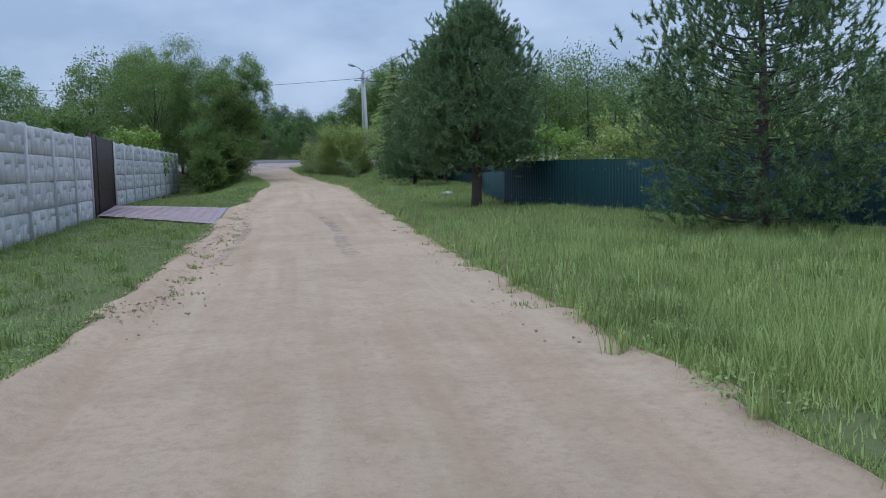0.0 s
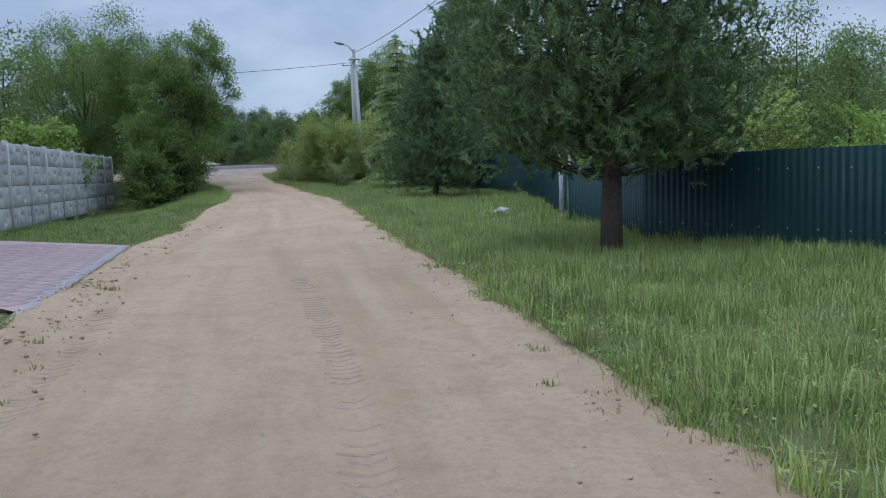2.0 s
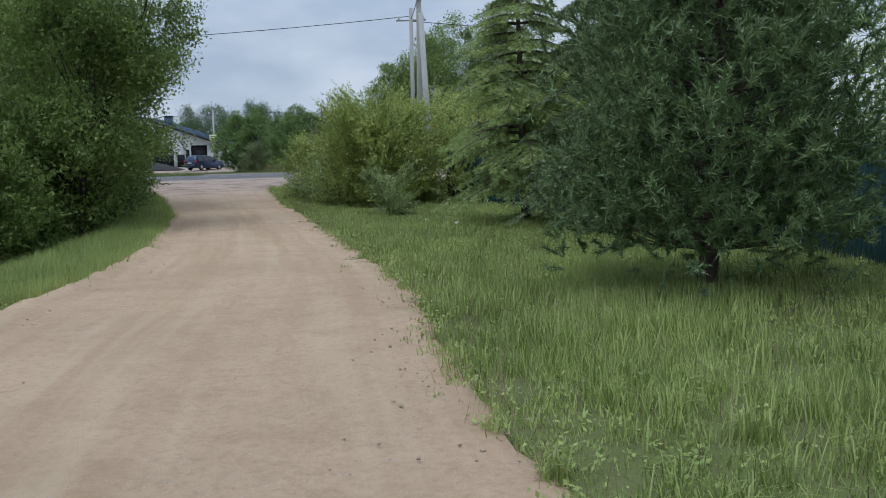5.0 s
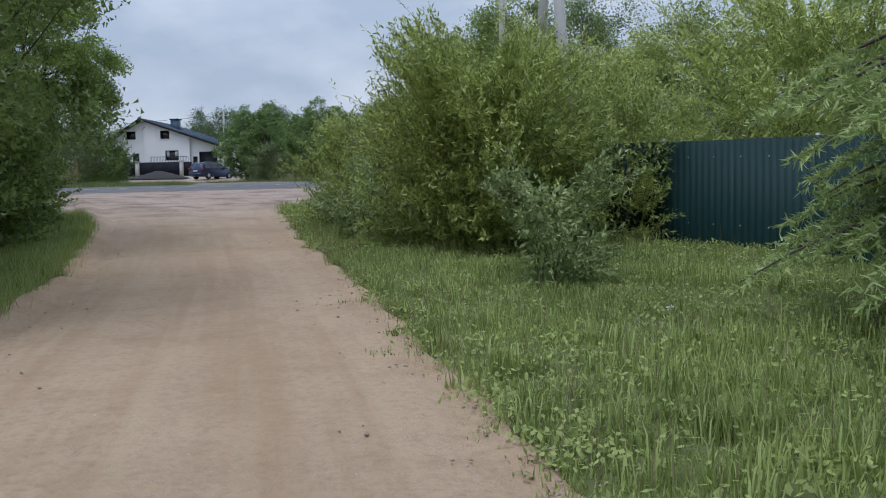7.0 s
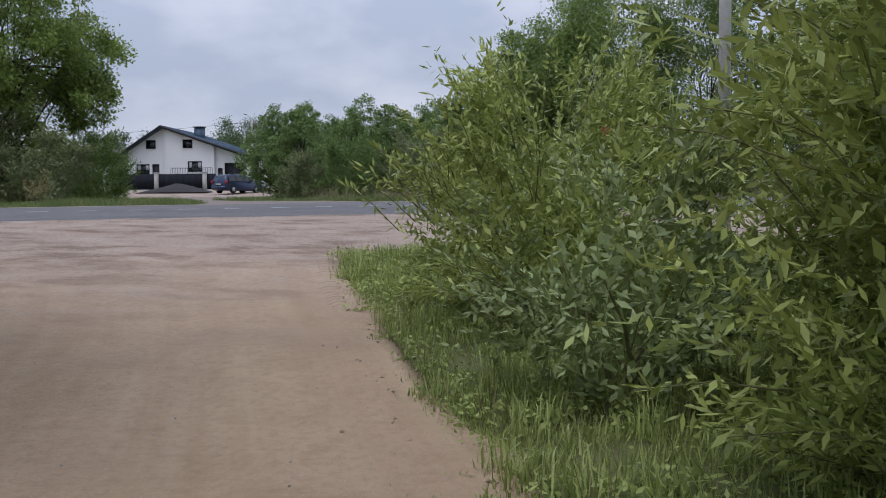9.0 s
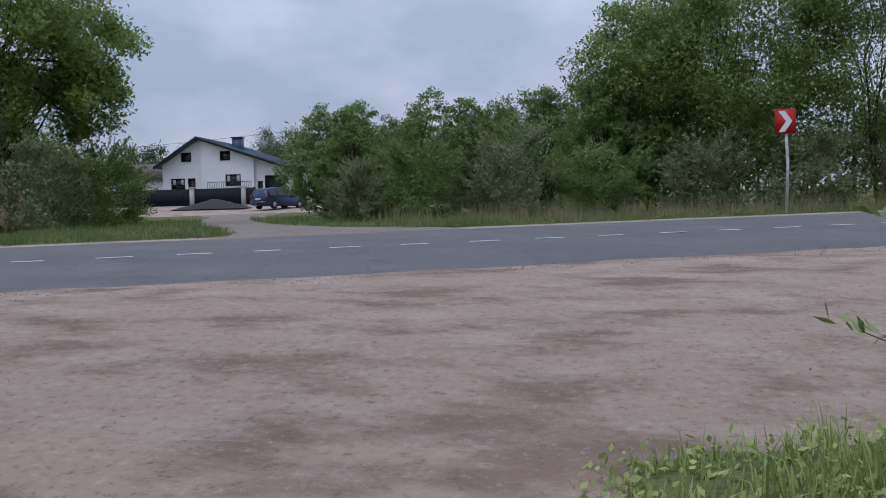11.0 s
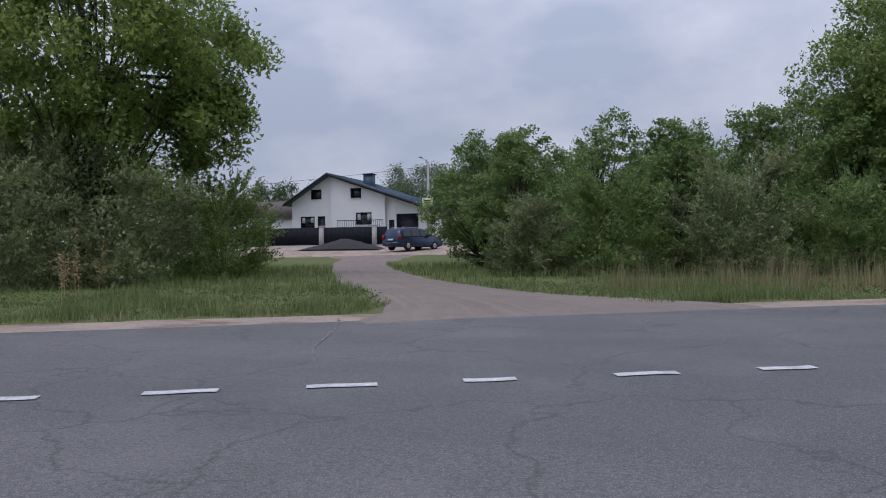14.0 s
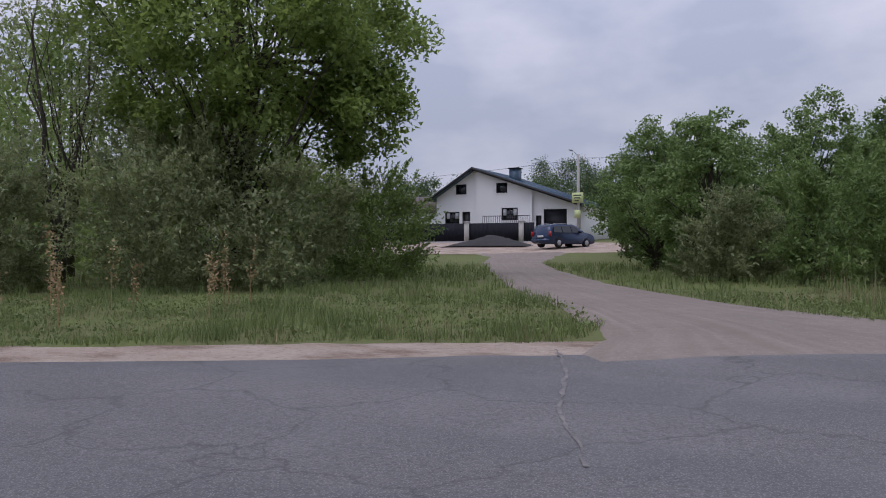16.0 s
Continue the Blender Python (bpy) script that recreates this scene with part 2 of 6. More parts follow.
PAVER = material("pink_pavers", (0.44, 0.325, 0.32), 0.85, grain=25, stain=1.2, grain_amount=0.25, stain_amount=0.25, vary=0.07)
KERB = material("kerb_concrete", (0.43, 0.40, 0.41), 0.9)
BARK = material("grey_bark", (0.10, 0.085, 0.07), 0.95, grain=25, stain=4, grain_amount=0.6, bump=1.0)
PINE_BARK = material("pine_bark", (0.13, 0.10, 0.085), 0.95, grain=22, stain=5, grain_amount=0.6, bump=1.0)
TWIG = material("olive_twigs", (0.17, 0.17, 0.075), 0.8, grain=30)
BARE = material("bare_twigs", (0.2, 0.18, 0.16), 0.9, grain=30)
SOIL = material("dark_screenings", (0.05, 0.047, 0.047), 0.95, grain=30, stain=2, bump=1.0)
STONE = material("pale_stone", (0.5, 0.49, 0.46), 0.9, grain=25, stain=4, bump=0.8)
WIRE = material("black_cable", (0.02, 0.02, 0.02), 0.6)
STEEL = material("galvanised_steel", (0.42, 0.43, 0.45), 0.45, 0.6, bump=0.1)
SIGN_RED = material("sign_red", (0.45, 0.02, 0.025), 0.45, grain=8, grain_amount=0.1, stain_amount=0.1, bump=0.02)
SIGN_WHITE = material("sign_white", (0.75, 0.75, 0.75), 0.45, grain=8, grain_amount=0.1, stain_amount=0.1, bump=0.02)
SIGN_LIME = material("sign_lime", (0.55, 0.62, 0.30), 0.5, bump=0.02)
CAR_BLUE = material("dark_blue_car_paint", (0.022, 0.04, 0.085), 0.25, 0.3, grain=5, grain_amount=0.05, stain_amount=0.1, bump=0.0, spec=0.5)
TYRE = material("tyre_rubber", (0.02, 0.02, 0.02), 0.9)
RIM = material("alloy_rim", (0.4, 0.4, 0.42), 0.35, 0.8, bump=0.0)
LAMP_RED = material("tail_lamp_red", (0.35, 0.01, 0.01), 0.2, bump=0.0)
LAMP_CLEAR = material("head_lamp", (0.7, 0.7, 0.72), 0.15, bump=0.0)
PLATE = material("plate_white", (0.7, 0.7, 0.7), 0.5, bump=0.0)
GLASS = material("dark_window_glass", (0.015, 0.018, 0.022), 0.06, grain=3, grain_amount=0.05, stain_amount=0.05, bump=0.0, spec=0.6)
CURTAIN = material("white_curtain", (0.55, 0.55, 0.56), 0.9)

LEAF_BROAD = leaf_material("broad_leaves", (0.085, 0.135, 0.036), (0.29, 0.385, 0.105))
LEAF_ELM = leaf_material("elm_leaves", (0.085, 0.135, 0.034), (0.36, 0.46, 0.12), 0.5, 0.5)
LEAF_LIGHT = leaf_material("light_leaves", (0.16, 0.235, 0.045), (0.44, 0.56, 0.125))
LEAF_WILLOW = leaf_material("willow_leaves", (0.115, 0.16, 0.034), (0.60, 0.67, 0.20), 0.5, 0.3)
LEAF_SILVER = leaf_material("silvery_willow_leaves", (0.11, 0.155, 0.045), (0.44, 0.52, 0.22), 0.5, 0.25)
LEAF_YELLOW = leaf_material("yellow_leaves", (0.22, 0.20, 0.03), (0.52, 0.48, 0.09))
LEAF_DARK = leaf_material("dark_wood_leaves", (0.05, 0.085, 0.04), (0.16, 0.23, 0.09))
LEAF_YOUNG = leaf_material("young_tree_leaves", (0.088, 0.15, 0.042), (0.26, 0.36, 0.115))
LEAF_DULL = leaf_material("dull_leaves", (0.12, 0.15, 0.07), (0.36, 0.40, 0.19))
NEEDLE_PINE = leaf_material("pine_needles", (0.055, 0.10, 0.042), (0.25, 0.345, 0.135), 0.5, 0.12)
NEEDLE_SPRUCE = leaf_material("spruce_needles", (0.09, 0.135, 0.07), (0.29, 0.37, 0.18), 0.5, 0.15)
NEEDLE_LARCH = leaf_material("larch_needles", (0.17, 0.25, 0.08), (0.52, 0.62, 0.24), 0.5, 0.25)
GRASS_TALL = leaf_material("tall_grass", (0.14, 0.20, 0.045), (0.50, 0.57, 0.19), 0.6, 0.3)
GRASS_SHORT = leaf_material("short_grass", (0.13, 0.19, 0.042), (0.35, 0.42, 0.125), 0.6, 0.3)
GRASS_FAR = leaf_material("rough_grass", (0.075, 0.115, 0.034), (0.23, 0.28, 0.095), 0.7, 0.3)
DOCK = leaf_material("rusty_stalks", (0.24, 0.15, 0.08), (0.48, 0.36, 0.19), 0.8, 0.2)
GRASS_DRY = leaf_material("dry_stalks", (0.16, 0.14, 0.07), (0.36, 0.31, 0.17), 0.8, 0.2)


# ---- building tools ----
class Geo:
    """Gathers points and faces of one mesh."""

    def __init__(self):
        self.v, self.q, self.t, self.n = [], [], [], 0

    def add(self, verts, quads=(), tris=()):
        verts = np.asarray(verts, float).reshape(-1, 3)
        if len(quads):
            self.q.append(np.asarray(quads, int).reshape(-1, 4) + self.n)
        if len(tris):
            self.t.append(np.asarray(tris, int).reshape(-1, 3) + self.n)
        self.v.append(verts)
        self.n += len(verts)
        return self

    def box(self, lo, hi, m=None):
        (a, b, c), (d, e, f) = lo, hi
        v = np.array([(a, b, c), (d, b, c), (d, e, c), (a, e, c), (a, b, f), (d, b, f), (d, e, f), (a, e, f)], float)
        if m is not None:
            v = np.array([m @ Vector(p) for p in v])
        return self.add(v, [(3, 2, 1, 0), (4, 5, 6, 7), (0, 1, 5, 4), (1, 2, 6, 5), (2, 3, 7, 6), (3, 0, 4, 7)])

    def tube(self, path, radii, sides=8, cap=True):
        path = np.asarray(path, float)
        k = len(path)
        d = np.gradient(path, axis=0)
        d /= np.linalg.norm(d, axis=1)[:, None] + 1e-9
        ref = np.where(np.abs(d[:, 2:3]) > 0.9, np.array([[1.0, 0, 0]]), np.array([[0, 0, 1.0]]))
        a = np.cross(d, ref)
        a /= np.linalg.norm(a, axis=1)[:, None] + 1e-9
        b = np.cross(d, a)
        w = np.linspace(0, 2 * np.pi, sides, endpoint=False)
        r = np.asarray(radii, float)[:, None, None]
        v = path[:, None] + r * (np.cos(w)[None, :, None] * a[:, None] + np.sin(w)[None, :, None] * b[:, None])
        q = [(i * sides + j, i * sides + (j + 1) % sides, (i + 1) * sides + (j + 1) % sides, (i + 1) * sides + j) for i in range(k - 1) for j in range(sides)]
        t = []
        if cap:
            t = [((k - 1) * sides, (k - 1) * sides + j, (k - 1) * sides + j + 1) for j in range(1, sides - 1)]
            t += [(0, j + 1, j) for j in range(1, sides - 1)]
        return self.add(v.reshape(-1, 3), q, t)

    def mesh(self, name, mat, smooth=False):
        v = np.concatenate(self.v)
        q = np.concatenate(self.q) if self.q else np.zeros((0, 4), int)
        t = np.concatenate(self.t) if self.t else np.zeros((0, 3), int)
        me = bpy.data.meshes.new(name)
        me.vertices.add(len(v))
        me.vertices.foreach_set("co", v.astype(np.float32).ravel())
        me.loops.add(4 * len(q) + 3 * len(t))
        me.loops.foreach_set("vertex_index", np.concatenate([q.ravel(), t.ravel()]).astype(np.int32))
        me.polygons.add(len(q) + len(t))
        start = np.concatenate([np.arange(len(q)) * 4, 4 * len(q) + np.arange(len(t)) * 3]).astype(np.int32)
        me.polygons.foreach_set("loop_start", start)
        me.update(calc_edges=True)
        me.materials.append(mat)
        if smooth:
            me.polygons.foreach_set("use_smooth", np.ones(len(me.polygons), bool))
        me.validate()
        return me


def part(name, geo, mat, parent=None, label="", smooth=False):
    """One mesh object, under a thing or a part."""
    me = geo.mesh(name, mat, smooth) if isinstance(geo, Geo) else geo
    ob = new(name, me)
    if parent is not None:
        ob.parent = parent
    return tagged(ob, label)


def thing(name, at, label, category, group="", turn=0.0):
    ob = new(name)
    ob.matrix_basis = pose(*at, 0, 0, turn)
    return tagged(ob, label, category, group)


def unit(v):
    return v / (np.linalg.norm(v, axis=-1, keepdims=True) + 1e-9)


# ---- the lie of the land ----
ROAD_MID, ROAD_WAY, ROAD_SIDE = np.array([-15.1, 73.95]), np.array([0.922, 0.3875]), np.array([-0.3875, 0.922])
LEFT_Y, LEFT_X = [-30, 0, 11, 14, 20, 22.3, 30, 33, 40, 44, 47.5, 55.3, 61.6, 66.5, 70], [3.5, -1.3, -3.2, -3.8, -4.9, -5.55, -7.2, -7.25, -8.5, -9.0, -9.7, -12.0, -14.6, -17.5, -20]
RIGHT_Y, RIGHT_X = [-30, 0, 9.8, 14, 21.7, 31.7, 40, 43, 47, 54.5, 58.3, 61.3, 65, 68, 70], [8.5, 2.9, 1.2, 0.4, -0.8, -2.5, -4.2, -4.7, -5.8, -8.1, -9.4, -10.4, -11.7, -12.2, -11.5]


def off_road(x, y):
    """Metres across the main road from its middle line; the near side is negative."""
    return ROAD_SIDE[0] * (x - ROAD_MID[0]) + ROAD_SIDE[1] * (y - ROAD_MID[1])


def rise(y):
    """The whole land climbs gently beyond the entrance."""
    y = np.asarray(y, float)
    return 0.0122 * np.clip(y - 31.0, 0, 130) + 0.024 * np.clip(y - 36.0, 0, 130)


def land(x, y):
    x, y = np.asarray(x, float), np.asarray(y, float)
    n = off_road(x, y)
    base = np.interp(y, [-40, 20, 30, 37, 41, 46, 52, 58], [0.03, 0.0, 0.04, 0.14, 0.1, 0.0, -0.07, -0.03])
    s = np.clip((n + 15.5) / 11.9, 0, 1)
    near = base + (0.475 - base) * (s * s * (3 - 2 * s))
    f = np.clip((n - 5.3) / 50, 0, 1)
    far = 0.52 - 0.42 * f
    z = np.where(n < -3.6, near, np.where(n < 0.0, 0.545 + 0.0194 * n, np.where(n < 5.3, 0.545 - 0.0047 * n, far)))
    # beyond the main road it climbs late, up to the house
    z = z + np.where(n > 5.3, np.interp(y, [80, 88, 105, 118, 128, 136], [0, -0.12, -0.35, -0.5, -0.12, 0]), 0)
    # the ground before the concrete fence lies lower than the lane
    out = np.clip((np.interp(y, LEFT_Y, LEFT_X) - 0.6 - x) / 2.6, 0, 1)
    z = z - 0.5 * out * out * (3 - 2 * out) * np.interp(y, [33, 46, 55, 62], [0, 1, 1, 0])
    return z + rise(y)


def sheet(name, us, vs, place, mat, smooth=True, lift=0.0, uv=True):
    """A grid of points over the land; place gives x and y for each pair of coordinates."""
    U, V = np.meshgrid(us, vs)
    X, Y, Z = place(U, V)
    g = Geo()
    k, r = len(us), len(vs)
    i = np.arange((r - 1) * k).reshape(r - 1, k)[:, :-1].ravel()
    g.add(np.stack([X, Y, Z + lift], -1), np.stack([i, i + 1, i + k + 1, i + k], -1))
    me = g.mesh(name, mat, smooth)
    if uv:
        layer = me.uv_layers.new(name="way")
        idx = np.zeros(len(me.loops), np.int32)
        me.loops.foreach_get("vertex_index", idx)
        layer.data.foreach_set("uv", np.stack([U.ravel()[idx], V.ravel()[idx]], -1).astype(np.float32).ravel())
    return new(name, me)


def rough2(x, y, scale, amount):
    return amount * np.vectorize(lambda a, b: noise.noise((a * scale, b * scale, 3.7)))(x, y)


def spread(lo, hi, step, far, count):
    out = np.geomspace(1, far, count)
    return np.concatenate([lo - out[::-1], np.arange(lo, hi, step), hi + out])


gx = spread(-34, 14, 0.5, 1800, 26)
gy = spread(-6, 104, 0.5, 1800, 26)


def ground_place(U, V):
    left, right = np.interp(V, LEFT_Y, LEFT_X), np.interp(V, RIGHT_Y, RIGHT_X)
    Z = land(U, V)
    n = off_road(U, V)
    on = (((U > left + 0.3) & (U < right - 0.3)) & (n < -3)) | ((n > -8.6) & (n < 4.9) & (np.abs(U + 15) < 200))
    return U, V, np.where(on, Z - 0.06, Z + rough2(U, V, 0.7, 0.03) * (np.abs(U + 10) < 60))


ground = tagged(sheet("ground", gx, gy, ground_place, TURF, lift=-0.01), "grassy ground with sparse turf and bare soil", "ground", kind="structure")


def lane_place(U, V):
    left, right = np.interp(V, LEFT_Y, LEFT_X), np.interp(V, RIGHT_Y, RIGHT_X)
    edge = rough2(V * 0 + U * 3, V, 1.1, 0.35) + rough2(V * 0 + U * 3, V, 3.3, 0.16)
    X = left + (right - left) * U + edge * np.where(U < 0.5, U < 0.02, U > 0.98)
    Z = land(X, V) + 0.02 + rough2(X, V, 0.9, 0.02) + rough2(X, V, 3.0, 0.008)
    Z += 0.05 * np.exp(-((U - 0.055) / 0.035) ** 2) - 0.02 * np.exp(-((U - 0.14) / 0.04) ** 2) - 0.015 * np.exp(-((U - 0.6) / 0.06) ** 2)
    Z += rough2(X, V, 2.3, 0.09) * (np.exp(-((U - 0.08) / 0.06) ** 2) + 0.7 * np.exp(-((U - 0.95) / 0.03) ** 2))
    Z -= 0.05 * (U < 0.01) + 0.05 * (U > 0.99)
    return X, V, Z


us = np.concatenate([[0.0, 0.02], np.linspace(0.045, 0.955, 37), [0.98, 1.0]])
lane = sheet("road", us, np.arange(-30, 66.01, 0.2), lane_place, SAND)
tagged(lane, "sandy gravel lane with tyre tracks and crumbling edges", "dirt road", kind="structure")


def along(U, V):
    """Places by metres along and across the main road."""
    X = ROAD_MID[0] + ROAD_WAY[0] * U + ROAD_SIDE[0] * V
    Y = ROAD_MID[1] + ROAD_WAY[1] * U + ROAD_SIDE[1] * V
    return X, Y


def strip(name, u0, u1, step, v0, v1, vstep, mat, lift, ragged=(0.0, 0.0), dip=0.0, broken=0.0):
    vs_ = np.linspace(v0, v1, max(2, round((v1 - v0) / vstep) + 1))

    def place(U, V):
        t = (V - v0) / (v1 - v0)
        e = rough2(U, U * 0 + v0, 0.8, 1.0) + 0.5 * rough2(U, U * 0 + v1, 2.9, 1.0)
        W = V + e * (ragged[0] * (t < 0.01) + ragged[1] * (t > 0.99))
        W = W - broken * (t > 0.99) * np.clip((-2.6 - U) / 2.0, 0, 1)
        X, Y = along(U, W)
        return X, Y, land(X, Y) - dip * np.clip(1 - t / 0.55, 0, 1) + 0.5 * dip * rough2(X, Y, 1.7, 0.35) - 0.03 * ((t < 0.01) * (ragged[0] > 0) + (t > 0.99) * (ragged[1] > 0))

    return sheet(name, np.arange(u0, u1 + step / 2, step), vs_, place, mat, lift=lift)


asphalt = tagged(strip("main_road", -160, 160, 0.5, -3.6, 4.35, 0.5, ASPHALT, 0.02, (0.22, 0.12), broken=0.5), "worn grey asphalt road with patched surface", "road", kind="structure")
tagged(strip("shoulder", -110, 110, 0.5, -9.0, -3.3, 0.4, SHOULDER, 0.045, (0.9, 0.0), 0.09), "wide sandy shoulder along the asphalt", "shoulder", kind="structure")
tagged(strip("shoulder_far", -160, 160, 0.5, 3.0, 5.2, 0.4, YARD, 0.004, (0.0, 0.25)), "pale sandy strip beside the asphalt", "shoulder", kind="structure")

# dashes of the middle line: half a metre long, about a metre apart
dash_lengths = [0.44, 0.4, 0.42, 0.38, 0.45]
for k in range(-60, 80):
    u = -2.12 + 0.985 * k
    length = 0.34 if k == 1 else dash_lengths[k % 5]
    g = Geo()
    v = []
    for a in np.linspace(0, length, 4):
        for b in (-0.055, 0.055):
            x, y = along(u + a, b + 0.012 * math.sin(9 * u + 13 * a))
            v.append((x, y, float(land(x, y)) + 0.026))
    g.add(v, [(0, 2, 3, 1), (2, 4, 5, 3), (4, 6, 7, 5)])
    part("dash", g, PAINT, asphalt)

# the filled crack across the far lane
g = Geo()
v = []
crack_rng = random.Random(8)
wander = 0.0
for i, b in enumerate(np.linspace(0.75, 4.3, 42)):
    wander = 0.75 * wander + crack_rng.uniform(-0.014, 0.014)
    wide = crack_rng.uniform(0.001, 0.02) * (0.55 + 0.16 * b)
    for s in (-1, 1):
        x, y = along(-2.2 + 0.06 * b + 0.035 * math.sin(2.3 * b) + wander + s * wide, b)
        v.append((x, y, float(land(x, y)) + 0.025))
g.add(v, [(2 * i, 2 * i + 1, 2 * i + 3, 2 * i + 2) for i in range(41)])
part("crack", g, PATCH, asphalt, "pale filled crack across the lane")


def way_sheet(name, pts, widths, mat, lift, label, category, step=0.6, ragged=0.15):
    """A track along a bent line."""
    pts = np.array(pts, float)
    d = np.r_[0, np.cumsum(np.linalg.norm(np.diff(pts, axis=0), axis=1))]
    vs_ = np.arange(0, d[-1], step)

    def place(U, V):
        cx, cy, w = np.interp(V, d, pts[:, 0]), np.interp(V, d, pts[:, 1]), np.interp(V, d, widths)
        tx, ty = np.gradient(cx, axis=0), np.gradient(cy, axis=0)
        m = np.hypot(tx, ty) + 1e-9
        o = U * w / 2 + rough2(V, U * 4, 1.1, ragged) * (np.abs(U) > 0.9)
        X, Y = cx + ty / m * o, cy - tx / m * o
        return X, Y, land(X, Y) + rough2(X, Y, 0.8, 0.015) - 0.05 * (np.abs(U) > 0.97) - 0.03 * (V < 0.3)

    return tagged(sheet(name, np.linspace(-1, 1, 13), vs_, place, mat, lift=lift), label, category, kind="structure")


way_sheet("driveway_track", [(-15.9, 77.6), (-17.0, 79.3), (-18.6, 81.5), (-21.6, 86.8), (-25.7, 95.7), (-30, 106), (-33.5, 117), (-37, 126)], [6.0, 3.6, 2.5, 2.2, 2.2, 2.6, 4, 8], TRACK, 0.03, "sandy track leading to the white house", "track")
way_sheet("yard", [(-54, 129.5), (-44, 128.5), (-36, 127.5), (-28, 127)], [12, 15, 15, 10], YARD, 0.05, "pale sandy yard before the fence", "yard", step=1.0, ragged=0.5)

# ---- the lane's left side: concrete fence, gate, paved entrance ----
FENCE_A, FENCE_B = np.array([-8.35, 20.0]), np.array([-16.55, 54.2])
def slab_geo(width, height, seed):
    """A cast fence slab with a quarried-stone face on both sides."""
    r = np.random.default_rng(seed)
    g = Geo().box((0.0, -0.02, 0.0), (width, 0.02, height))
    x = 0.015
    while x < width - 0.08:
        w = r.uniform(0.16, 0.46)
        w = width - 0.015 - x if width - x - w < 0.2 else w
        cuts = [0.012, height - 0.02] if r.uniform() < 0.35 else [0.012, height * r.uniform(0.3, 0.7), height - 0.02]
        for z0, z1 in zip(cuts[:-1], cuts[1:]):
            for s in (-1, 1):
                d0, d1 = 0.02 * s, (0.028 + r.uniform(0.0, 0.016)) * s
                v = [(x, d0, z0), (x + w - 0.008, d0, z0), (x + w - 0.008, d0, z1 - 0.008), (x, d0, z1 - 0.008)]
                v += [(x + 0.015, d1, z0 + 0.012), (x + w - 0.025, d1 + r.uniform(-0.01, 0.01), z0 + 0.012), (x + w - 0.025, d1, z1 - 0.02), (x + 0.015, d1 + r.uniform(-0.01, 0.01), z1 - 0.02)]
                q = [(4, 5, 6, 7), (0, 1, 5, 4), (1, 2, 6, 5), (2, 3, 7, 6), (3, 0, 4, 7)]
                g.add(v, q if s < 0 else [p[::-1] for p in q])
        x += w
    return g


def concrete_fence(a, b, count, label):
    a, b = np.array(a), np.array(b)
    turn = math.degrees(math.atan2(b[1] - a[1], b[0] - a[0]))
    step = np.linalg.norm(b - a) / count
    f = thing("concrete_fence", (a[0], a[1], float(land(*a)) - 0.05), label, "fence", turn=turn)
    slabs = [slab_geo(step - 0.1, 0.57, s).mesh("panel", CONCRETE) for s in range(3)]
    post = Geo().box((-0.065, -0.075, -0.3), (0.065, 0.075, 2.34)).box((-0.05, -0.06, 2.34), (0.05, 0.06, 2.37)).mesh("post", CONCRETE)
    for i in range(count + 1):
        p = part("post", post, None, f)
        p.location = (i * step, 0, 0)
        if i < count:
            for k in range(4):
                s = part("panel", slabs[(i * 7 + k * 5) % 3], None, f)
                s.location = (i * step + 0.05, 0, 0.02 + 0.577 * k)
    return f


concrete_fence((-7.0, 14.1), (-10.05, 26.35), 5, "grey cast concrete panel fence with stone pattern")
concrete_fence((-12.0, 33.0), (-16.55, 54.2), 10, "grey cast concrete panel fence with stone pattern")

ga, gb_ = np.array([-10.12, 26.7]), np.array([-11.95, 32.8])
glen = np.linalg.norm(gb_ - ga)
gate = thing("gate", (ga[0], ga[1], 0.0), "dark brown sheet-steel double gate beside the concrete fence", "gate", turn=math.degrees(math.atan2(*(gb_ - ga)[::-1])))
for k, (x0, x1) in enumerate(((0.0, 1.1), (1.2, glen / 2 + 0.6), (glen / 2 + 0.62, glen))):
    g = Geo()
    n = int((x1 - x0) / 0.2)
    for i in range(n):
        xa, xb = x0 + (x1 - x0) * i / n, x0 + (x1 - x0) * (i + 1) / n
        g.box((xa, -0.015, 0.08), (xa + (xb - xa) * 0.82, 0.015, 2.42)).box((xa + (xb - xa) * 0.82, -0.006, 0.08), (xb, 0.006, 2.42))
    part("leaf", g, GATE_BROWN, gate)
for x in (0.0, 1.15, glen):
    part("post", Geo().box((x - 0.05, -0.05, -0.2), (x + 0.05, 0.05, 2.47)), GATE_BROWN, gate)

# paved entrance: courses of small pavers with a kerb towards the lane
PA, PB, PC, PD = np.array([-10.0, 26.6]), np.array([-11.95, 32.9]), np.array([-7.15, 29.9]), np.array([-5.4, 22.3])
entrance = new("paved_entrance", None)
tagged(entrance, "pink and grey paved entrance before the gate", "paving", kind="structure")
PS = np.array([PA, PB, PC, PD, (PA + PC) / 2])
PX = np.linalg.lstsq(np.c_[PS, np.ones(5)], land(PS[:, 0], PS[:, 1]) + 0.055, rcond=None)[0]


def pave_z(x, y):
    return PX[0] * x + PX[1] * y + PX[2]


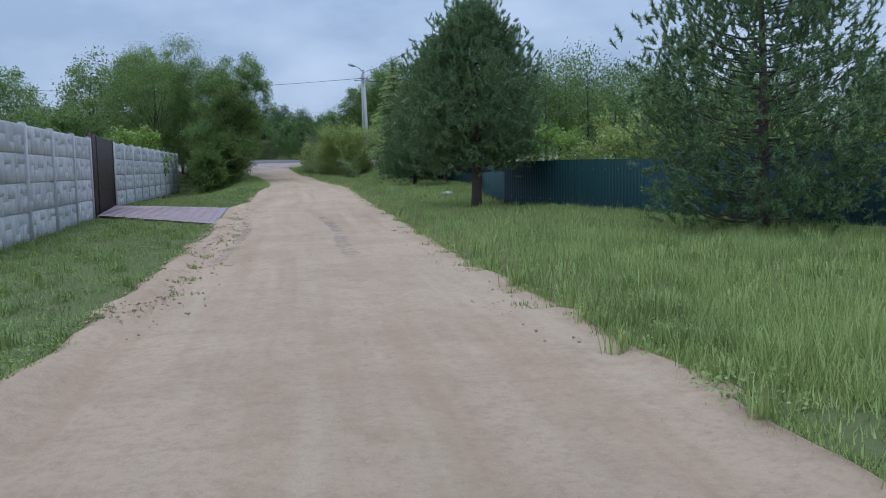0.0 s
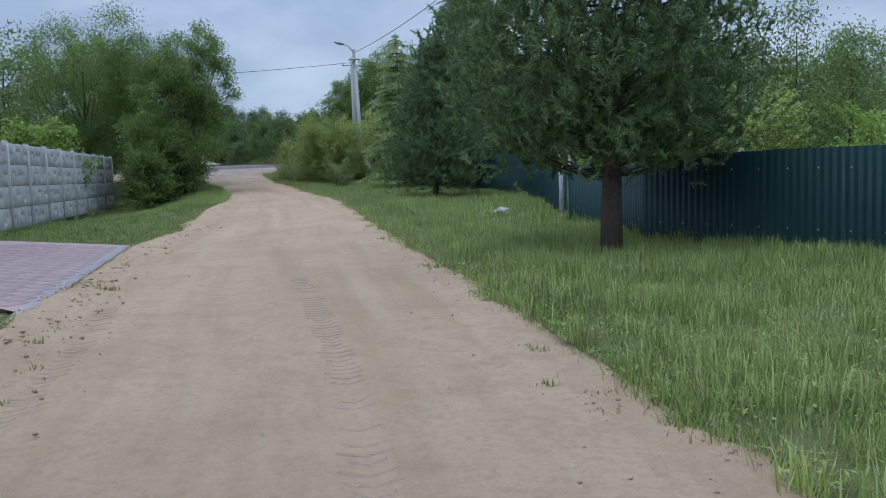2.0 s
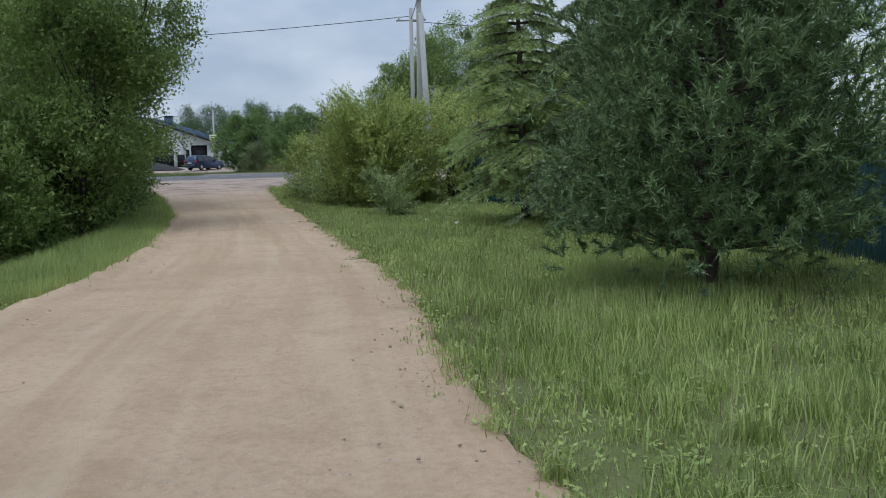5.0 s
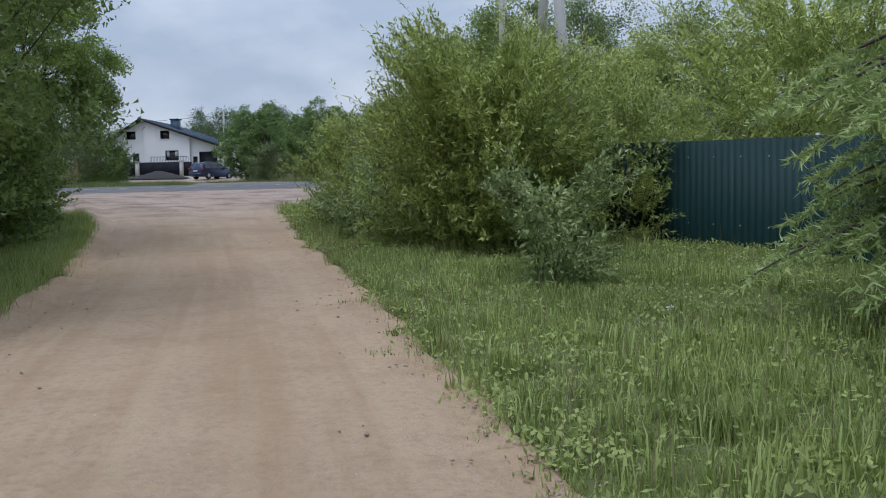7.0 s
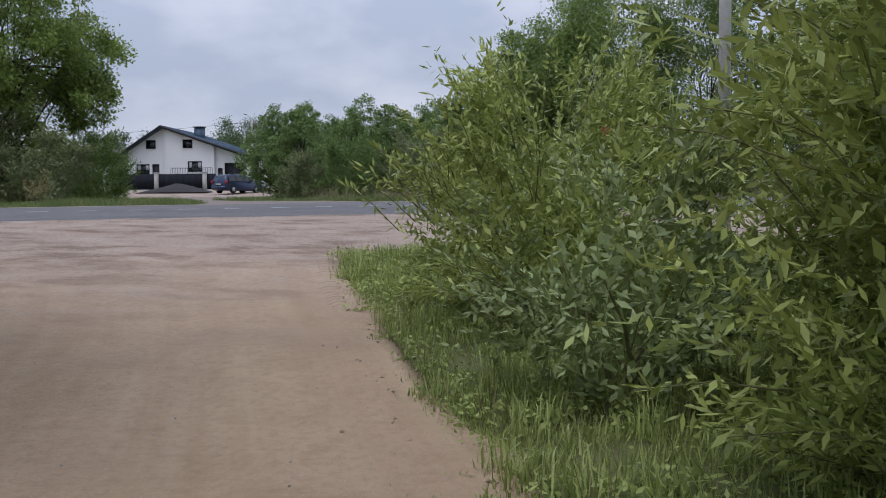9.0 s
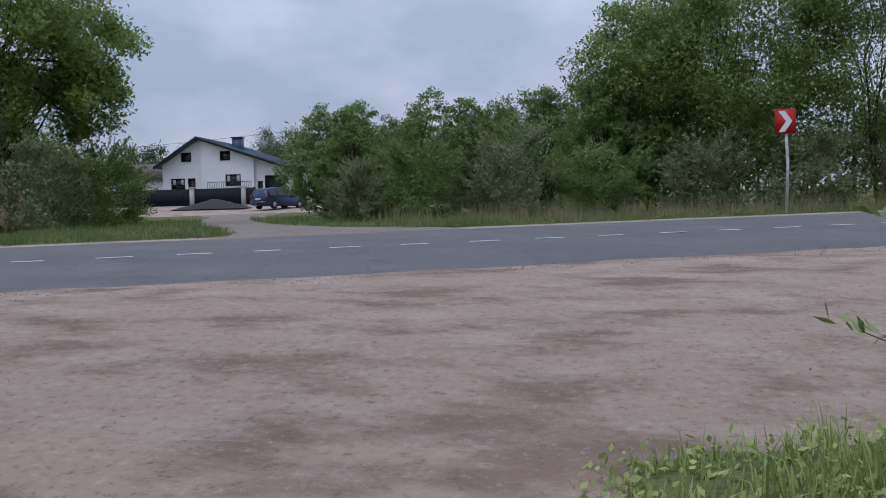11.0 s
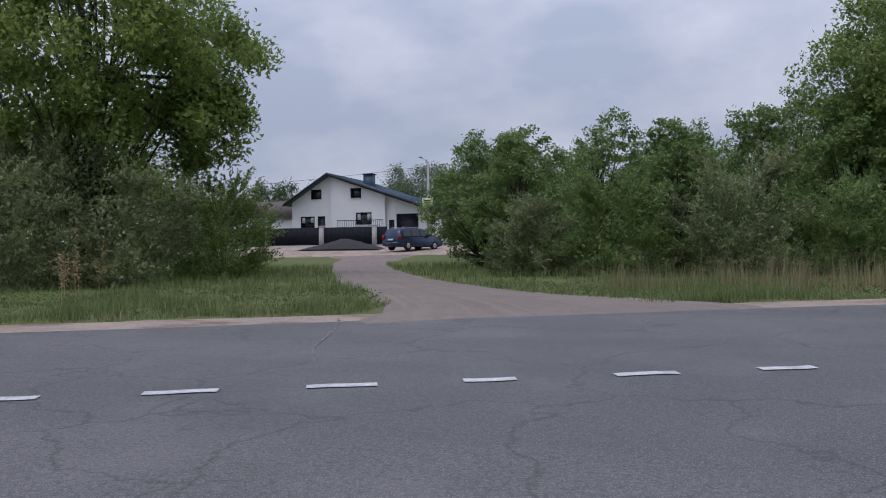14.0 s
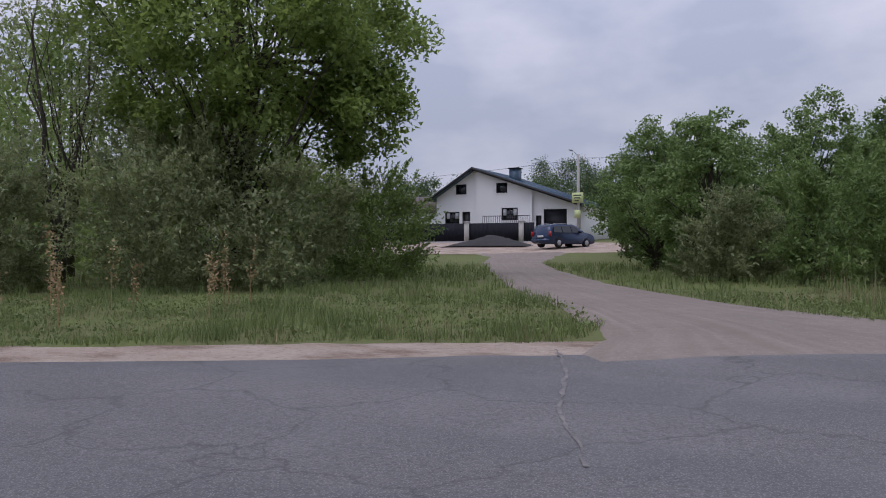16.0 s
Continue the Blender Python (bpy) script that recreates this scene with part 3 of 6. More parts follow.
U, V = np.meshgrid(np.linspace(0, 1, 13), np.linspace(0, 1, 13))
Q = [(1 - U) * (1 - V) * PA[c] + U * (1 - V) * PD[c] + U * V * PC[c] + (1 - U) * V * PB[c] for c in (0, 1)]
i = np.arange(12 * 13).reshape(12, 13)[:, :-1].ravel()
part("bed", Geo().add(np.stack([Q[0], Q[1], pave_z(Q[0], Q[1]) - 0.003], -1), np.stack([i, i + 1, i + 14, i + 13], -1)), PAVER, entrance, smooth=True)
r = np.random.default_rng(6)
paver = Geo().box((-0.165, -0.165, -0.05), (0.165, 0.165, -0.004)).box((-0.16, -0.16, -0.004), (0.16, 0.16, 0.0)).mesh("paver", PAVER)
pd, turn_ = (PC - PD) / np.linalg.norm(PC - PD), math.atan2(PC[1] - PD[1], PC[0] - PD[0])
pn = np.array([-pd[1], pd[0]])
pn = pn if pn @ (PA - PD) > 0 else -pn
corners = [PA, PD, PC, PB]
for a in range(-4, 28):
    for b in range(18):
        o = PD + pd * (0.17 + 0.335 * a) + pn * (0.33 + 0.335 * b)
        cross = [((q[0] - p[0]) * (o[1] - p[1]) - (q[1] - p[1]) * (o[0] - p[0])) / np.linalg.norm(q - p) for p, q in zip(corners, corners[1:] + corners[:1])]
        if min(cross) > 0.18 or max(cross) < -0.18:
            ob = part("paver", paver, None, entrance)
            ob.matrix_basis = Matrix.Translation((o[0], o[1], pave_z(*o) + r.uniform(-0.0006, 0.0006))) @ Vector((-PX[0], -PX[1], 1)).to_track_quat("Z", "Y").to_matrix().to_4x4() @ pose(0, 0, 0, 0, 0, 14.0)
g = Geo()
for k in range(24):
    p, q = PD + (PC - PD) * k / 24, PD + (PC - PD) * (k + 0.97) / 24
    o = np.array([-0.15, -0.035])
    z = float(pave_z(*p)) - 0.002
    g.add([(*p, z - 0.05), (*q, z - 0.05), (*p, z), (*q, z), (*(q + o), z + 0.004), (*(p + o), z + 0.004)], [(0, 1, 3, 2), (2, 3, 4, 5)])
part("kerb", g, KERB, entrance, "grey concrete edging strip")


# ---- the lane's right side: green sheet fence ----
def sheet_fence(pts, top, mat, label, name="sheet_fence", ribs=0.115, posts=2.6, base=-0.12):
    f = thing(name, (pts[0][0], pts[0][1], 0.0), label, "fence")
    o = np.array(pts[0])
    for a, b in zip(pts[:-1], pts[1:]):
        a, b = np.array(a, float), np.array(b, float)
        length = np.linalg.norm(b - a)
        d = (b - a) / length
        nrm = np.array([-d[1], d[0]])
        panels = max(1, round(length / 1.15))
        for k in range(panels):
            p0 = a + d * length * k / panels
            w = length / panels
            cuts = max(2, round(w / ribs))
            v, q = [], []
            hz = top + 0.012 * math.sin(7.3 * k + a[0])
            for i in range(cuts * 4 + 1):
                s = w * i / (cuts * 4)
                depth = 0.012 if i % 4 in (1, 2) else 0.0
                p = p0 + d * s + nrm * depth - o
                gz = float(land(*(p + o)))
                v += [(p[0], p[1], gz + base), (p[0], p[1], gz + hz), (p[0] - nrm[0] * 0.003, p[1] - nrm[1] * 0.003, gz + base), (p[0] - nrm[0] * 0.003, p[1] - nrm[1] * 0.003, gz + hz)]
            for i in range(cuts * 4):
                j = 4 * i
                q += [(j, j + 4, j + 5, j + 1), (j + 3, j + 7, j + 6, j + 2), (j + 1, j + 5, j + 7, j + 3)]
            part("panel", Geo().add(v, q), mat, f)
        rail = Geo()
        for z in (0.3, top - 0.25):
            p, e = a - o - nrm * 0.03, b - o - nrm * 0.03
            za, zb = float(land(*a)) + z, float(land(*b)) + z
            rail.tube([(*p, za), (*e, zb)], [0.02, 0.02], 4)
        part("rail", rail, STEEL, f)
        for k in range(round(length / posts) + 1):
            p = a + d * min(length, k * posts) - o - nrm * 0.06
            gz = float(land(*(p + o)))
            part("post", Geo().tube([(*p, gz - 0.3), (*p, gz + top + 0.04)], [0.03, 0.03], 8), STEEL, f)
        screws = Geo()
        for k in range(int(length / 0.46)):
            for z in (0.3, top - 0.25):
                p = a + d * (0.2 + 0.46 * k) - o + nrm * 0.024
                gz = float(land(*(p + o))) + z
                screws.add([(p[0] - d[0] * 0.012, p[1] - d[1] * 0.012, gz), (p[0], p[1], gz - 0.012), (p[0] + d[0] * 0.012, p[1] + d[1] * 0.012, gz), (p[0], p[1], gz + 0.012)], [(0, 1, 2, 3)])
        tagged(part("screw_heads", screws, PLATE, f), kind="stuff")
    return f


sheet_fence([(14.5, 8.0), (5.5, 22.33)], 1.56, FENCE_GREEN, "tall stretch of dark green corrugated sheet fence")
sheet_fence([(5.5, 22.33), (1.75, 28.3)], 1.36, FENCE_GREEN, "dark green corrugated sheet fence with pale screws")
sheet_fence([(1.85, 28.6), (1.3, 33.2)], 1.2, FENCE_GREEN, "dark green sheet fence in the shade of a pine")
sheet_fence([(1.3, 33.4), (1.45, 40), (0.3, 48.8), (-2.7, 57.2), (-5.0, 60.2)], 1.52, FENCE_GREEN, "dark green corrugated sheet fence behind conifers")
for x, y, top in ((1.15, 33.3, 1.42),):
    p = thing("fence_post", (x, y, float(land(x, y))), "white-painted pipe post with flaking paint", "post")
    part("pipe", Geo().tube([(0, 0, -0.2), (0.01, 0, 0.6), (0, 0, top)], [0.05, 0.05, 0.05], 10), WHITE_PAINT, p)

p = thing("marker_stake", (-14.8, 54.8, float(land(-14.8, 54.8))), "thin white marker stake in the grass", "stake")
part("rod", Geo().tube([(0, 0, -0.2), (0.01, 0, 0.3), (0, 0, 0.55)], [0.022, 0.022, 0.02], 8), WHITE_PAINT, p)

s = thing("stone", (-0.1, 34.9, 0.08), "pale rough stone lying in the grass", "stone")
r = np.random.default_rng(5)
g = Geo()
ang = np.linspace(0, 2 * np.pi, 9)[:-1]
v = [(0.34 * math.cos(a) * r.uniform(0.8, 1.2), 0.2 * math.sin(a) * r.uniform(0.8, 1.2), 0.0) for a in ang]
v += [(0.27 * math.cos(a) * r.uniform(0.7, 1.2), 0.15 * math.sin(a) * r.uniform(0.7, 1.2), 0.17 + 0.06 * math.cos(a) + r.uniform(-0.03, 0.03)) for a in ang] + [(0.03, 0, 0.27)]
g.add(v, [(i, (i + 1) % 8, 8 + (i + 1) % 8, 8 + i) for i in range(8)], [(8 + i, 8 + (i + 1) % 8, 16) for i in range(8)])
part("rock", g, STONE, s)


# ---- poles and wires ----
def straight_pole(at, top, label, lean=(0.0, 0.0), r0=0.13, r1=0.08, lamp=None, name="utility_pole"):
    x, y = at
    p = thing(name, (x, y, float(land(x, y))), label, "utility pole")
    part("shaft", Geo().tube([(0, 0, -0.5), (lean[0], lean[1], top)], [r0, r1], 10), POLE_CONCRETE, p)
    arm = Geo().box((lean[0] - 0.6, lean[1] - 0.03, top - 0.5), (lean[0] + 0.6, lean[1] + 0.03, top - 0.44))
    part("crossarm", arm, STEEL, p)
    for dx in (-0.5, 0.5):
        part("insulator", Geo().tube([(lean[0] + dx, lean[1], top - 0.44), (lean[0] + dx, lean[1], top - 0.34), (lean[0] + dx, lean[1], top - 0.27)], [0.03, 0.045, 0.03], 8), SIGN_WHITE, p)
    if lamp:
        lx, ly = lamp
        part("lamp_arm", Geo().tube([(lean[0], lean[1], top - 0.2), (lean[0] + lx * 0.6, lean[1] + ly * 0.6, top + 0.18), (lean[0] + lx, lean[1] + ly, top + 0.3)], [0.03, 0.025, 0.025], 6), STEEL, p)
        head = Geo().tube([(lean[0] + lx * 0.9, lean[1] + ly * 0.9, top + 0.28), (lean[0] + lx * 1.25, lean[1] + ly * 1.25, top + 0.36), (lean[0] + lx * 1.6, lean[1] + ly * 1.6, top + 0.4)], [0.04, 0.1, 0.05], 8)
        part("lamp_head", head, STEEL, p)
    return p


straight_pole((-6.66, 68.6), 6.9, "grey concrete utility pole beside the willows", r0=0.1, r1=0.075)
ap = thing("braced_pole", (-5.85, 61.7, float(rise(61.7))), "grey concrete pole propped by a leaning strut", "utility pole")
part("shaft", Geo().tube([(-0.17, 1.1, -0.4), (0.0, 0.0, 7.0)], [0.12, 0.08], 10), POLE_CONCRETE, ap)
part("strut", Geo().tube([(0.4, -1.5, -0.4), (0.05, -0.1, 5.9)], [0.12, 0.085], 10), POLE_CONCRETE, ap)
part("lamp_arm", Geo().tube([(0, 0, 6.8), (-0.3, -0.1, 7.15), (-0.6, -0.2, 7.25)], [0.03, 0.025, 0.025], 6), STEEL, ap)
part("lamp_head", Geo().tube([(-0.5, -0.2, 7.22), (-0.75, -0.25, 7.3), (-1.0, -0.3, 7.36)], [0.04, 0.1, 0.05], 8), STEEL, ap)
part("bracket", Geo().box((-0.3, -0.05, 6.4), (0.3, 0.05, 6.48)), STEEL, ap)
straight_pole((2.0, 37.0), 8.6, "grey concrete utility pole behind the pine")


def cable(name, a, b, sag, label):
    a, b = np.array(a, float), np.array(b, float)
    a[2] += float(rise(a[1]))
    b[2] += float(rise(b[1]))
    t = np.linspace(0, 1, 24)[:, None]
    path = a + (b - a) * t - np.array([0, 0, sag]) * (4 * t * (1 - t))
    ob = part(name, Geo().tube(path, [0.014] * 24, 5), WIRE)
    return tagged(ob, label, "cable")


cable("overhead_cable", (-6.66, 68.6, 6.9), (-42, 72, 7.2), 0.6, "thin black overhead cable between poles")
cable("overhead_cable", (-5.85, 61.7, 6.6), (-6.66, 68.6, 6.8), 0.08, "thin black overhead cable between poles")
cable("overhead_cable", (-5.85, 61.7, 6.8), (2.0, 37.0, 8.2), 0.4, "thin black overhead cable between poles")
cable("overhead_cable", (-6.66, 68.6, 6.7), (25, 84, 7.6), 0.6, "thin black overhead cable between poles")
cable("overhead_cable", (-35.5, 134.6, 6.5), (-90, 150, 6.6), 0.8, "thin black overhead cable by the house")
cable("overhead_cable", (-35.5, 134.6, 6.6), (10, 128, 7.5), 0.8, "thin black overhead cable by the house")
# ---- trees and shrubs ----
def leaf_tris(r, centre, length, width, up=0.6):
    """One small leaf of three corners at each centre, for crowns further off."""
    n = len(centre)
    a = unit(r.normal(size=(n, 3)))
    b = unit(np.cross(a, unit(r.normal(size=(n, 3)) + np.array([0, 0, up * 3]))))
    L = length * r.uniform(0.65, 1.25, (n, 1))
    W = width * r.uniform(0.7, 1.2, (n, 1))
    v = np.stack([centre - a * L * 0.45 - b * W * 0.4, centre - a * L * 0.2 + b * W * 0.6, centre + a * L * 0.6 - b * W * 0.1], 1)
    return v.reshape(-1, 3), np.arange(3 * n).reshape(n, 3)


def leaf_quads(r, centre, length, width, up=0.6, axis=None, droop=0.0):
    """One small pointed leaf at each centre."""
    n = len(centre)
    a = unit(r.normal(size=(n, 3)) + (0 if axis is None else axis) + np.array([0, 0, -droop]))
    nrm = unit(r.normal(size=(n, 3)) + np.array([0, 0, up * 3]))
    b = unit(np.cross(a, nrm))
    L = (length * r.uniform(0.65, 1.25, (n, 1)))
    W = (width * r.uniform(0.7, 1.2, (n, 1)))
    v = np.stack([centre - a * L * 0.5, centre + b * W * 0.5 - a * L * 0.05, centre + a * L * 0.5, centre - b * W * 0.5 - a * L * 0.05], 1)
    q = np.arange(4 * n).reshape(n, 4)
    return v.reshape(-1, 3), q


def bent(r, a, b, k=6, wob=0.06, rise=0.0):
    a, b = np.array(a, float), np.array(b, float)
    t = np.linspace(0, 1, k)[:, None]
    L = np.linalg.norm(b - a)
    p = a + (b - a) * t + np.array([0, 0, rise * L]) * (4 * t * (1 - t))
    p[1:-1] += r.normal(size=(k - 2, 3)) * wob * L * 0.3
    return p


def broad_tree(name, at, h, rad, seed, leaves=16000, mat=None, label="", leaf=(0.09, 0.05), base=0.25, clumps=110, trunk=0.11, stems=1, spread_low=0.5, category="tree", bark=None, clump=0.30, lean=(0, 0), group="", boughs=(), point=0.0):
    """A trunk, limbs and a crown of leaf clumps with gaps between them."""
    r = np.random.default_rng(seed)
    t = thing(name, (at[0], at[1], float(land(*at)) - 0.03), label, category, group)
    wood = Geo()
    tops = []
    for s in range(stems):
        foot = np.array([0, 0, 0.0]) if stems == 1 else np.array([*r.normal(0, rad * 0.14, 2), 0])
        top = np.array([*(foot[:2] * 2.0 + r.normal(0, rad * 0.12, 2) + np.array(lean)), h * r.uniform(0.72, 0.9)])
        path = bent(r, foot - np.array([0, 0, 0.15]), top, 8, 0.05)
        rr = trunk * (1.0 if stems == 1 else 0.6)
        wood.tube(path, np.linspace(rr * 1.25, rr * 0.18, 8), 8)
        tops.append(path)
    part("trunk", wood, bark or BARK, t, smooth=True)
    limbs = Geo()
    cs = []
    zc = h * (base + 1) / 2
    hz = h * (1 - base) / 2
    for i in range(clumps):
        d = unit(r.normal(size=3))
        rr = r.uniform(0.15, 1.0) ** 0.42
        w = 1.0 + 0.28 * noise.noise((d[0] * 1.7 + seed, d[1] * 1.7, d[2] * 1.7))
        c = np.array([d[0] * rad, d[1] * rad, d[2] * hz]) * rr * w
        low = max(0.0, -c[2] / hz)
        c[:2] *= (1 - (1 - spread_low) * low) * (1 - point * max(0.0, c[2] / hz))
        c[2] *= 1 + 0.25 * point * (c[2] > 0)
        c += np.array([lean[0] * 0.6, lean[1] * 0.6, zc])
        cs.append(c)
        if i % 5 == 0:
            path = tops[i % len(tops)]
            k = int(np.clip((c[2] / h) * 6 - 1 + r.uniform(-1, 0.5), 1, 6))
            limbs.tube(bent(r, path[k], c, 5, 0.1, 0.05), np.linspace(trunk * 0.24, 0.005, 5), 5, cap=False)
    for bx, by, bz in boughs:
        tip = np.array([bx, by, bz])
        way = bent(r, tops[0][4], tip, 7, 0.05, 0.08)
        limbs.tube(way, np.linspace(trunk * 0.4, 0.01, 7), 5, cap=False)
        cs += [way[k] + r.normal(0, 0.35, 3) for k in (3, 4, 4, 5, 5, 6, 6)]
    clumps = len(cs)
    tagged(part("branchwork", limbs, bark or BARK, t, smooth=True), kind="stuff")
    cs = np.array(cs)
    n = leaves // clumps
    size = clump * rad * r.uniform(0.5, 1.15, (clumps, 1, 1))
    d = r.normal(size=(clumps, n, 3))
    pts = cs[:, None] + d / (np.linalg.norm(d, axis=-1, keepdims=True) + 1e-6) * (r.uniform(0, 1, (clumps, n, 1)) ** 0.55) * size * np.array([1.0, 1.0, 0.75])
    # leaves gather along small twigs
    tw = r.integers(0, n // 6 + 1, (clumps, n))
    pts += 0.10 * rad * np.stack([np.sin(tw * 2.4), np.cos(tw * 1.7), np.sin(tw * 3.1)], -1) * 0.5
    v, q = leaf_tris(r, pts.reshape(-1, 3), leaf[0] * 1.12, leaf[1] * 1.2)
    part("crown", Geo().add(v, tris=q), mat or LEAF_BROAD, t)
    return t


def shoot_bush(name, at, h, rad, seed, shoots=170, per=120, mat=None, label="", leaf=(0.085, 0.02), droop=0.25, category="shrub", group=""):
    """A willow: many arching shoots set with narrow leaves."""
    r = np.random.default_rng(seed)
    t = thing(name, (at[0], at[1], float(land(*at)) - 0.03), label, category, group)
    wood = Geo()
    cs, ax = [], []
    for k in range(6):
        a = r.uniform(0, 2 * np.pi)
        tip = np.array([math.cos(a) * rad * 0.5, math.sin(a) * rad * 0.5, h * r.uniform(0.4, 0.65)])
        wood.tube(bent(r, (r.normal(0, 0.1), r.normal(0, 0.1), -0.1), tip, 6, 0.1, 0.1), np.linspace(0.018, 0.004, 6), 5)
    # boughs stand out from the bush as lumps, with darker gaps between them
    boughs = []
    for k in range(max(14, shoots // 20)):
        a, f = 2.39996 * k + r.uniform(-0.5, 0.5), r.uniform(0.03, 0.98)
        lump = 1.0 + 0.3 * noise.noise((math.cos(a) * 1.6 + seed, math.sin(a) * 1.6, f * 2.6))
        wide = (0.74 + 0.5 * f) if f < 0.42 else 0.95 * math.sqrt(max(0.02, 1 - ((f - 0.42) / 0.62) ** 2))
        rr = r.uniform(0.62, 1.0) * wide * lump
        boughs.append((a, f, np.array([math.cos(a) * rad * rr * 0.84, math.sin(a) * rad * rr * 0.84, h * f * 0.86 * (0.75 + 0.25 * lump)]), r.uniform(0.13, 0.24) * (0.35 + 0.42 * rad)))
    for i in range(shoots):
        a, f, centre, size = boughs[i % len(boughs)]
        inner = i % 4 == 3
        start = centre * (np.array([0.55, 0.55, 0.9]) if inner else 1.0) + r.normal(size=3) * size * np.array([0.8, 0.8, 0.6])
        start[2] = max(0.05, start[2])
        d = np.array([math.cos(a), math.sin(a), 1.6 * (f - 0.35)])
        L = r.uniform(0.35, 0.8) * (0.5 + 0.22 * rad)
        way = unit(d * np.array([1, 1, 0.5]) + np.array([0, 0, 0.6]) + r.normal(size=3) * 0.32)
        if i % 29 == 0 and f > 0.6:
            L, way = L * 1.9, unit(way + np.array([0, 0, 1.2]))
        tip = start + way * L
        midp = start + way * L * 0.5 + np.array([0, 0, 0.06 * L])
        if i % 4 == 0:
            wood.tube(np.array([start, midp, tip]), [0.005, 0.004, 0.002], 3, cap=False)
        s = np.linspace(0.05, 1.0, per)[:, None] + r.normal(0, 0.03, (per, 1))
        p = start + (tip - start) * s + np.array([0, 0, 0.06 * L]) * (4 * s * (1 - s))
        out = unit(way * 0.75 + r.normal(size=(per, 3)) * 0.5)
        cs.append(p + out * leaf[0] * 0.45)
        ax.append(out * 3.0)
    # older leaves fill the inside of the bush
    m = shoots * per // 5
    a, f = r.uniform(0, 2 * np.pi, m), r.uniform(0.0, 0.9, m)
    wide = np.where(f < 0.42, 0.74 + 0.5 * f, 0.95 * np.sqrt(np.clip(1 - ((f - 0.42) / 0.62) ** 2, 0.02, 1)))
    rr = rad * 0.78 * wide * r.uniform(0.05, 1.0, m) ** 0.6
    fill = np.stack([np.cos(a) * rr, np.sin(a) * rr, np.clip(h * f * 0.86, 0.06, None)], -1)
    fv, fq = leaf_quads(r, fill, leaf[0] * 1.15, leaf[1] * 1.6)
    tagged(part("inner_leaves", Geo().add(fv, fq), mat or LEAF_WILLOW, t), kind="stuff")
    tagged(part("stem", wood, TWIG, t), kind="stuff")
    v, q = leaf_quads(r, np.concatenate(cs), leaf[0], leaf[1], axis=np.concatenate(ax), droop=droop)
    part("foliage", Geo().add(v, q), mat or LEAF_WILLOW, t)
    return t


